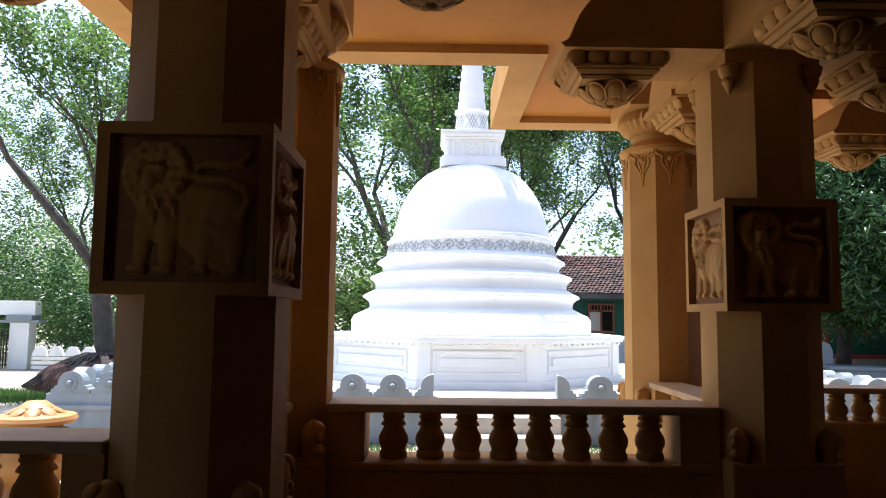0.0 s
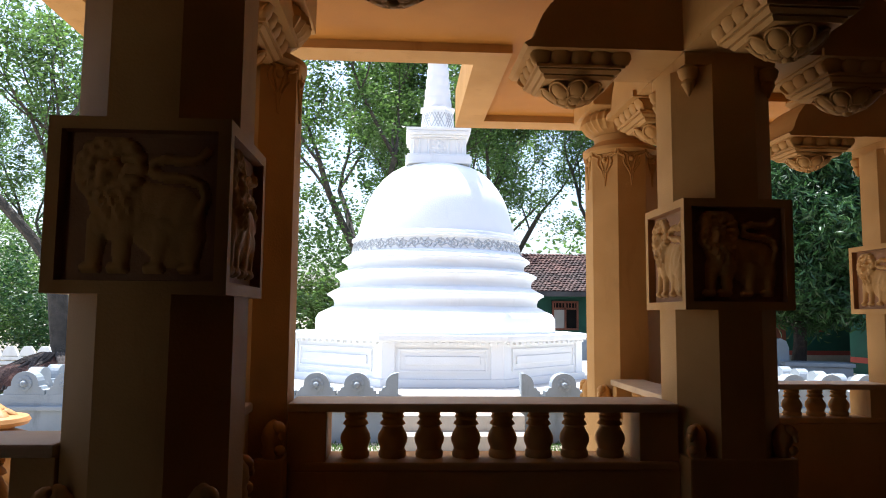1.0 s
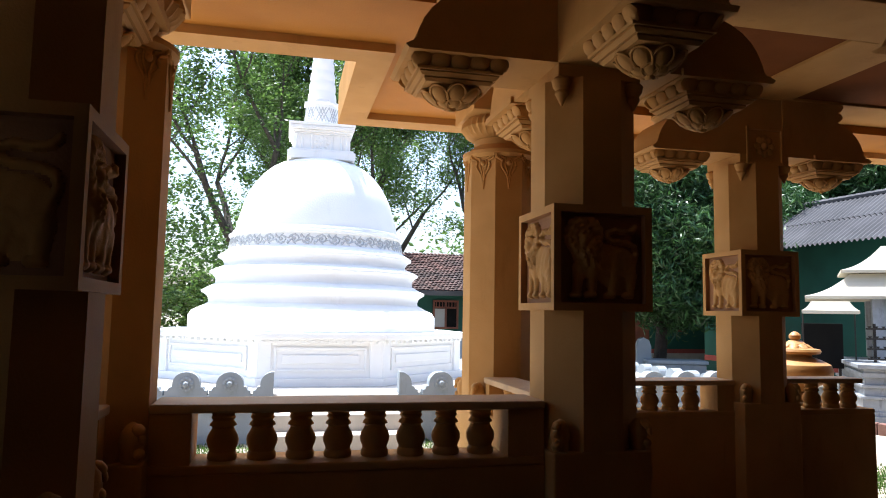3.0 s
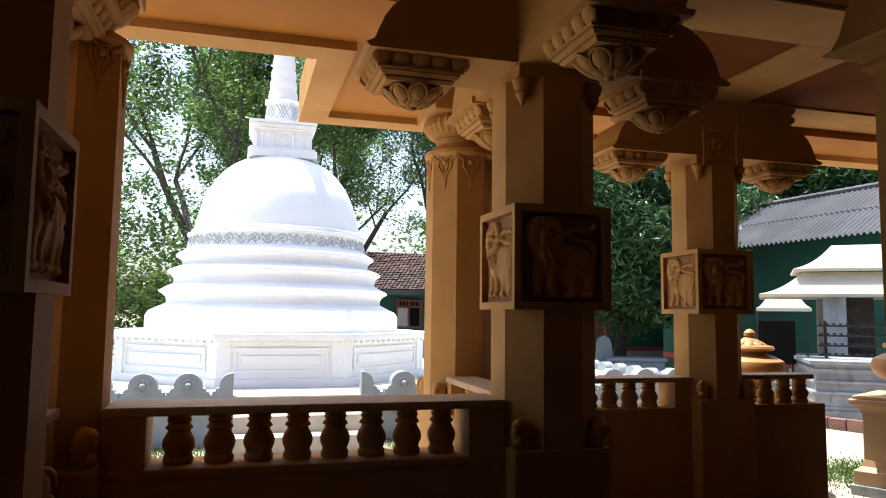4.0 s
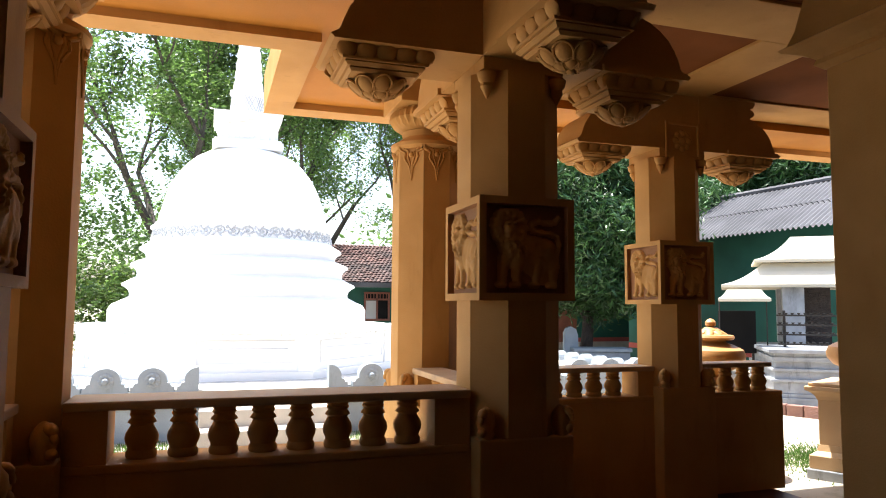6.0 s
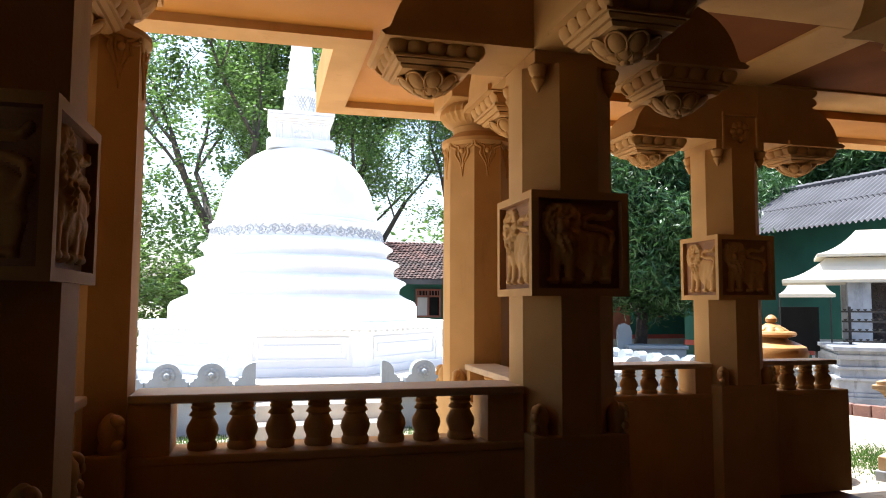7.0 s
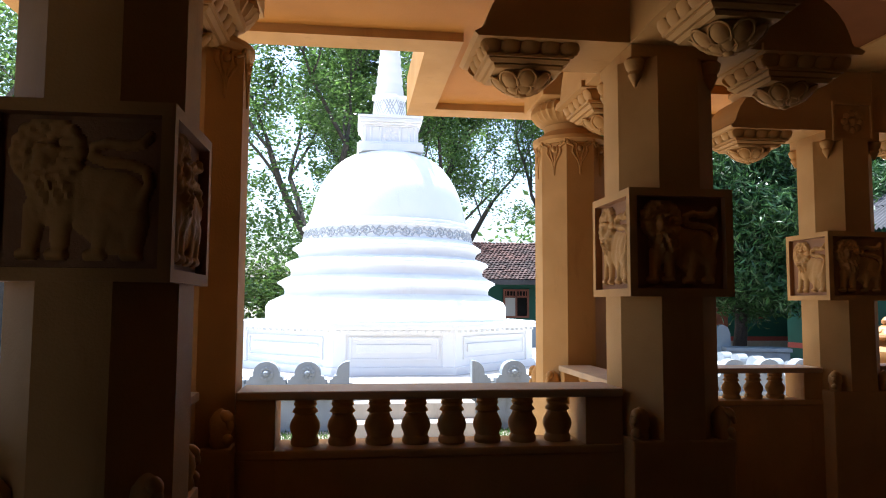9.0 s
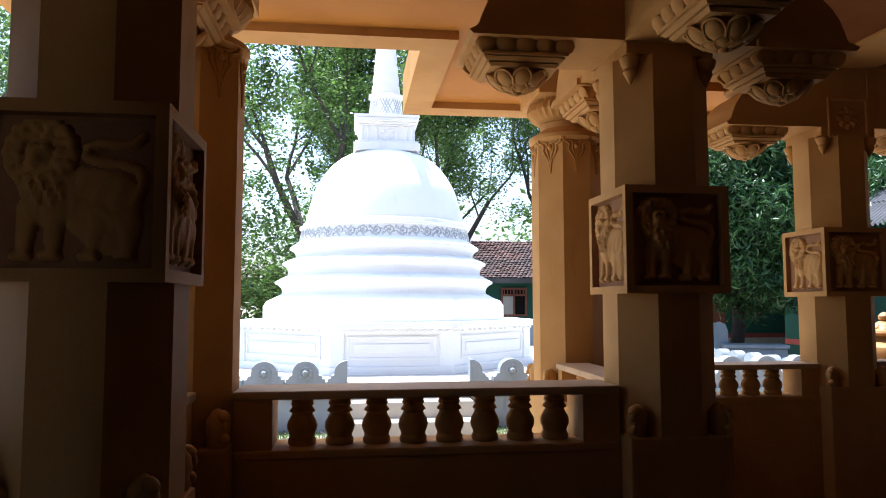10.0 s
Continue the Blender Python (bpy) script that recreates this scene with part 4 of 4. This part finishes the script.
PETAL = mesh("petal", bm, URN, True)


def urn(at, turn=0.0, knob=True, k=1.0):
    u = thing("urn", "golden ochre cement urn with a lotus lid", "urn", "yard urns", at=at, turn=turn)
    part("vessel", lathe(bmesh.new(), [(r * k, z * k) for r, z in URN_PROFILE], 40), URN, u, smooth=True)
    lid = part("lotus_lid", lathe(bmesh.new(), [(0.10 * k, 0.46 * k), (0.09 * k, 0.50 * k), (0.05 * k, 0.53 * k)], 20), URN, u, smooth=True)
    for j in range(8):
        a = 2 * math.pi * j / 8
        m = Matrix.Rotation(a, 4, "Z") @ Matrix.Translation((0.095 * k, 0, 0.475 * k)) @ Matrix.Rotation(radians(28), 4, "Y") @ Matrix.Diagonal((0.075 * k, 0.042 * k, 0.022 * k, 1))
        part("petal", PETAL, None, lid, m=m)
    if knob:
        part("knob", lathe(bmesh.new(), [(0.03, 0.52), (0.03, 0.53), (0.05, 0.55), (0.05, 0.575), (0.03, 0.60), (0.008, 0.61)], 16), URN, u, smooth=True)
    return u


def pedestal(at, turn, half, height):
    p = thing("pedestal", "cream pedestal with a stepped cap and a grey foot", "pedestal", "urn pedestals", at=at, turn=turn)
    part("foot", cube(-half, half, -half, half, -0.02, 0.09, 0.01), MARBLE, p)
    part("plinth", cube(-half * 0.95, half * 0.95, -half * 0.95, half * 0.95, 0.09, 0.21, 0.008), CREAM, p)
    part("plinth_slope", lathe(bmesh.new(), [(half * 0.93 * 1.4142, 0.208), (half * 0.82 * 1.4142, 0.245), (half * 0.79 * 1.4142, 0.30)], 4, turn=math.pi / 4), CREAM, p)
    part("die", cube(-half * 0.78, half * 0.78, -half * 0.78, half * 0.78, 0.298, height - 0.15, 0.008), CREAM, p)
    part("cap_flare", lathe(bmesh.new(), [(half * r * 1.4142, height - z) for r, z in ((0.79, 0.152), (0.82, 0.12), (0.88, 0.09), (0.97, 0.068))], 4, turn=math.pi / 4), CREAM, p)
    bm = bmesh.new()
    for g, z0, z1 in ((1.0, 0.07, 0.03), (0.93, 0.031, 0.0)):
        box(bm, -half * g, half * g, -half * g, half * g, height - z0, height - z1, 0.01)
    part("cap", bm, CREAM, p)


def spot(px, depth, yaw=17.45):
    """A place in the yard by its bearing and its depth along the sight line."""
    a = math.atan(px / 1252)
    r = depth / math.cos(a)
    return r * math.sin(a + radians(yaw)), r * math.cos(a + radians(yaw))


x, y = 5.71, 4.92
pedestal((x, y, 0), 28, 0.40, 0.846)
urn((x, y, 0.846))
x, y = spot(504, 6.7)
pedestal((x, y, 0), 0, 0.27, 0.80)
urn((x, y, 0.80))
x, y = spot(-706, 3.95, 0.58)
pedestal((x, y, 0), 0, 0.36, 0.485)
urn((x, y, 0.485), 20, False, 1.0)

# ---- canopy shrine, lamp rack, marble steps ----
def swept_roof(bm, cx, cy, half, depth, z0, z1, inner):
    """A hipped roof with hollow slopes."""
    rings = []
    for k in range(9):
        q = k / 8
        s = 1 - (1 - inner) * q
        z = z0 + (z1 - z0) * (0.35 * q + 0.65 * q ** 2.2)
        rings.append([bm.verts.new((cx + sx * half * s, cy + sy * depth * s, z)) for sx, sy in ((-1, -1), (1, -1), (1, 1), (-1, 1))])
    low = [bm.verts.new((v.co.x, v.co.y, z0 - 0.05)) for v in rings[0]]
    for a, b in zip([low] + rings, rings):
        for i in range(4):
            bm.faces.new((a[i], a[(i + 1) % 4], b[(i + 1) % 4], b[i]))
    bm.faces.new(low[::-1]), bm.faces.new(rings[-1])
    return bm


c = thing("canopy_shrine", "two-tiered cream roofed canopy on square posts", "shrine", at=(10.88, 10.34, 0), turn=-40)
part("lower_roof", swept_roof(bmesh.new(), 0, 0, 1.7, 1.1, 1.94, 2.34, 0.58), CANOPY, c)
part("upper_roof", swept_roof(bmesh.new(), 0, 0, 1.13, 0.8, 2.40, 2.84, 0.43), CANOPY, c)
# black block draws the shadow line under the upper eave
part("eave_shadow", cube(-0.85, 0.85, -0.6, 0.6, 2.2, 2.42, 0.0), BLACK, c)
for sx in (-0.515, 1.0):
    for sy in (-0.75, 0.75):
        part("post", cube(sx - 0.175, sx + 0.175, sy - 0.175, sy + 0.175, 0.86, 2.0, 0.01), MARBLE, c)
part("shrine_door", cube(-0.33, 0.12, -0.5, -0.42, 0.86, 1.95, 0.01), DARKBARK, c)
a = thing("side_awning", "small cream sheet awning on thin posts", "awning", at=(8.78, 9.95, 0), turn=-40)
part("awning_roof", swept_roof(bmesh.new(), 0.02, 0, 0.41, 0.35, 1.68, 1.83, 0.66), CANOPY, a)
for sx in (-0.38, 0.38):
    part("awning_post", tube(bmesh.new(), [(sx, 0.2, 0), (sx, 0.2, 1.7)], [0.012, 0.012], 8), IRON, a)
x, y = spot(545, 12.6)
s = thing("notice_board", "black notice board on two legs", "board", at=(x, y, 0), turn=-35)
part("panel", cube(-0.31, 0.31, -0.03, 0.03, 0.72, 1.47, 0.01), BLACK, s)
for sx in (-0.26, 0.26):
    part("leg", cube(sx - 0.02, sx + 0.02, 0.03, 0.07, 0, 1.4, 0.0), IRON, s)

st = thing("marble_platform", "grey-white moulded marble platform below the canopy", "platform", at=(8.35, 8.92, 0), turn=-34)
for z0, z1, q in ((-0.02, 0.14, 0.0), (0.138, 0.20, 0.035), (0.198, 0.38, 0.06), (0.378, 0.42, 0.025), (0.418, 0.54, 0.085), (0.538, 0.585, 0.05), (0.583, 0.69, 0.10), (0.688, 0.76, 0.06), (0.758, 0.82, 0.085), (0.818, 0.88, 0.0)):
    part("marble_course", cube(q, 3.4, q, 2.6, z0, z1, 0.01), MARBLE, st)
r = thing("oil_lamp_rack", "dark iron rack with four rows of small oil lamps", "rack", at=(8.92, 9.33, 0.88), turn=-38)
cup = mesh("lamp_cup", lathe(bmesh.new(), [(0.012, 0), (0.026, 0.02), (0.028, 0.028)], 8), IRON)
for k in range(4):
    bar = part("lamp_bar", cube(0, 2.6, -0.04 + 0.05 * k, 0.0 + 0.05 * k, 0.04 + 0.155 * k, 0.068 + 0.155 * k, 0.0), IRON, r)
    for j in range(27):
        part("lamp_cup", cup, None, bar, m=Matrix.Translation((0.05 + 0.095 * j, -0.02 + 0.05 * k, 0.067 + 0.155 * k)))
for sx in (0.12, 1.3, 2.45):
    part("upright", cube(sx - 0.02, sx + 0.02, 0.16, 0.20, 0.0, 0.6, 0.0), IRON, r)

# brick edging in the yard
e = thing("brick_edging", "low edging of worn red bricks", "edging", at=(7.72, 8.72, 0), turn=-70)
BRICKM = mesh("brick", cube(-0.115, 0.115, -0.055, 0.055, -0.02, 0.155, 0.012), BRICK)
for k in range(12):
    part("brick", BRICKM, None, e, m=pose(0.245 * k, random.uniform(-0.01, 0.01), random.uniform(-0.015, 0.01), random.uniform(-4, 4), random.uniform(-4, 4), random.uniform(-5, 5)))

# white stele and its low tomb-like block beyond the terrace
x, y = spot(247, 17.0)
s = thing("white_stele", "white rounded stone stele", "stele", at=(x, y, 0), turn=-20)
pts = [(-0.17, 0), (0.22, 0), (0.22, 0.55), (0.17, 0.6), (0.17, 0.85), (0.12, 1.0), (0.0, 1.06), (-0.10, 1.02), (-0.15, 0.9)]
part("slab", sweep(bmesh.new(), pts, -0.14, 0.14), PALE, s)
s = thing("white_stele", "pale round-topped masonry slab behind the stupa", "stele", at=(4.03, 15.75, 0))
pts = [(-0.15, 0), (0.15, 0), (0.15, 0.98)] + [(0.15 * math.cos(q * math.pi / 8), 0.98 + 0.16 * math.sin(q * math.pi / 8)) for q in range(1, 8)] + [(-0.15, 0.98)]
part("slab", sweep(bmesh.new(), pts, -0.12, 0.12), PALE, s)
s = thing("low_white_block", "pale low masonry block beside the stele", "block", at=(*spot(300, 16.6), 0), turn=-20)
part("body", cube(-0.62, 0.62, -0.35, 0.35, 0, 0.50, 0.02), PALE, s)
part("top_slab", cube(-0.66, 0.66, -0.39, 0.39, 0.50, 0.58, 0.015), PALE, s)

# ---- gate, fence and the rooted mound ----
g = thing("gateway", "white blue-edged gateway arch with an open iron gate", "gate", at=(*spot(-738, 19.0, 0.58), 0), turn=8)
for sx in (0.0, -2.6):
    part("gate_pier", cube(sx - 0.24, sx + 0.24, -0.24, 0.24, 0, 1.27, 0.015), WHITE, g)
    part("pier_cap", cube(sx - 0.32, sx + 0.32, -0.32, 0.32, 1.27, 1.42, 0.02), PALE, g)
part("lintel", cube(-2.95, 0.35, -0.2, 0.2, 1.42, 1.80, 0.02), WHITE, g)
part("crown_moulding", cube(-3.05, 0.48, -0.3, 0.3, 1.22, 1.29, 0.01), PALE, g)
bm = bmesh.new()
lathe(bm, [(0.30, 1.8), (0.28, 1.92), (0.18, 2.07), (0.06, 2.17), (0.02, 2.3)], 20, m=Matrix.Translation((-1.3, 0, 0)))
part("finial", bm, WHITE, g, smooth=True)
gate = part("iron_gate", cube(-0.52, -0.48, -0.9, -0.86, 0.02, 1.05, 0.0), IRON, g)
for k in range(9):
    part("gate_bar", tube(bmesh.new(), [(-0.30 - 0.02 * k, -0.2 - 0.11 * k, 0.05), (-0.30 - 0.02 * k, -0.2 - 0.11 * k, 1.05 - 0.04 * (k % 2))], [0.018, 0.018], 6), IRON, g)
for z in (0.12, 0.9):
    part("gate_rail", tube(bmesh.new(), [(-0.28, -0.12, z), (-0.48, -1.1, z)], [0.02, 0.02], 6), IRON, g)
f = thing("low_fence", "low white fence with rounded tops and slats", "fence", at=(*spot(-722, 18.5, 0.58), 0), turn=0)
for k in range(4):
    part("fence_top", sweep(bmesh.new(), [(-0.2, 0.38), (0.2, 0.38), (0.16, 0.5), (0.08, 0.62), (-0.08, 0.62), (-0.16, 0.5)], -0.05, 0.05, Matrix.Translation((0.25 + 0.42 * k, 0, 0))), WHITE, f)
for z in (0.04, 0.16, 0.28):
    part("fence_slat", cube(0.05, 1.7, -0.04, 0.04, z, z + 0.08, 0.005), WHITE, f)

m = thing("rooted_mound", "red earth mound held by bare tree roots", "mound", at=(*spot(-598, 14.3, 0.58), 0))
bm = bmesh.new()
bmesh.ops.create_icosphere(bm, subdivisions=4, radius=1.0, matrix=Matrix.Diagonal((1.35, 1.0, 0.62, 1)))
for v in bm.verts:
    v.co *= 1 + 0.16 * noise.noise(v.co * 2.2) + 0.06 * noise.noise(v.co * 7)
part("earth", bm, EARTH, m, smooth=True)
rng = random.Random(2)
for k in range(16):
    a = rng.uniform(2.6, 6.4)
    pts = [(0.25 * math.cos(a), 0.2 * math.sin(a), 0.66)]
    for j in range(1, 6):
        a += rng.uniform(-0.2, 0.2)
        q = j / 5
        pts.append((1.42 * q * math.cos(a), 1.08 * q * math.sin(a), 0.68 * math.cos(q * 1.5) + 0.02))
    part("root", tube(bmesh.new(), pts, [0.07, 0.06, 0.05, 0.04, 0.03, 0.02], 6), DARKBARK, m, smooth=True)

# grass tufts
def grass(name, spots, seed, n, size):
    rg = np.random.default_rng(seed)
    c = np.array(spots)[rg.integers(0, len(spots), n)] + rg.normal(0, 1, (n, 2)) * 0.28
    a = rg.uniform(0, 2 * math.pi, n)
    hgt = size * rg.uniform(0.5, 1.3, n)
    lean = rg.normal(0, 0.4, (n, 2)) * hgt[:, None]
    w = 0.006 + 0.006 * rg.random(n)
    v = np.zeros((n, 3, 3))
    v[:, 0] = np.c_[c[:, 0] - w * np.cos(a), c[:, 1] - w * np.sin(a), np.full(n, -0.01)]
    v[:, 1] = np.c_[c[:, 0] + w * np.cos(a), c[:, 1] + w * np.sin(a), np.full(n, -0.01)]
    v[:, 2] = np.c_[c + lean, hgt]
    me = bpy.data.meshes.new(name)
    me.from_pydata(v.reshape(-1, 3).tolist(), [], np.arange(n * 3).reshape(-1, 3).tolist())
    me.materials.append(GRASS)
    tagged(new(name, me), "tufts of short green grass", "grass", kind="stuff")


grass("grass_tufts", [spot(620 + 16 * k, 7.0 + 0.25 * (k % 3)) for k in range(9)] + [(-0.5 - 0.05 * k, 8.2) for k in range(3)] + [(1.9 + 0.1 * k, 8.15) for k in range(4)], 5, 7500, 0.032)
grass("lawn_patches", [(-9.5 + 0.5 * k, 12.3 + 0.3 * (k % 4)) for k in range(9)], 6, 12000, 0.09)
to_metres(before, True)
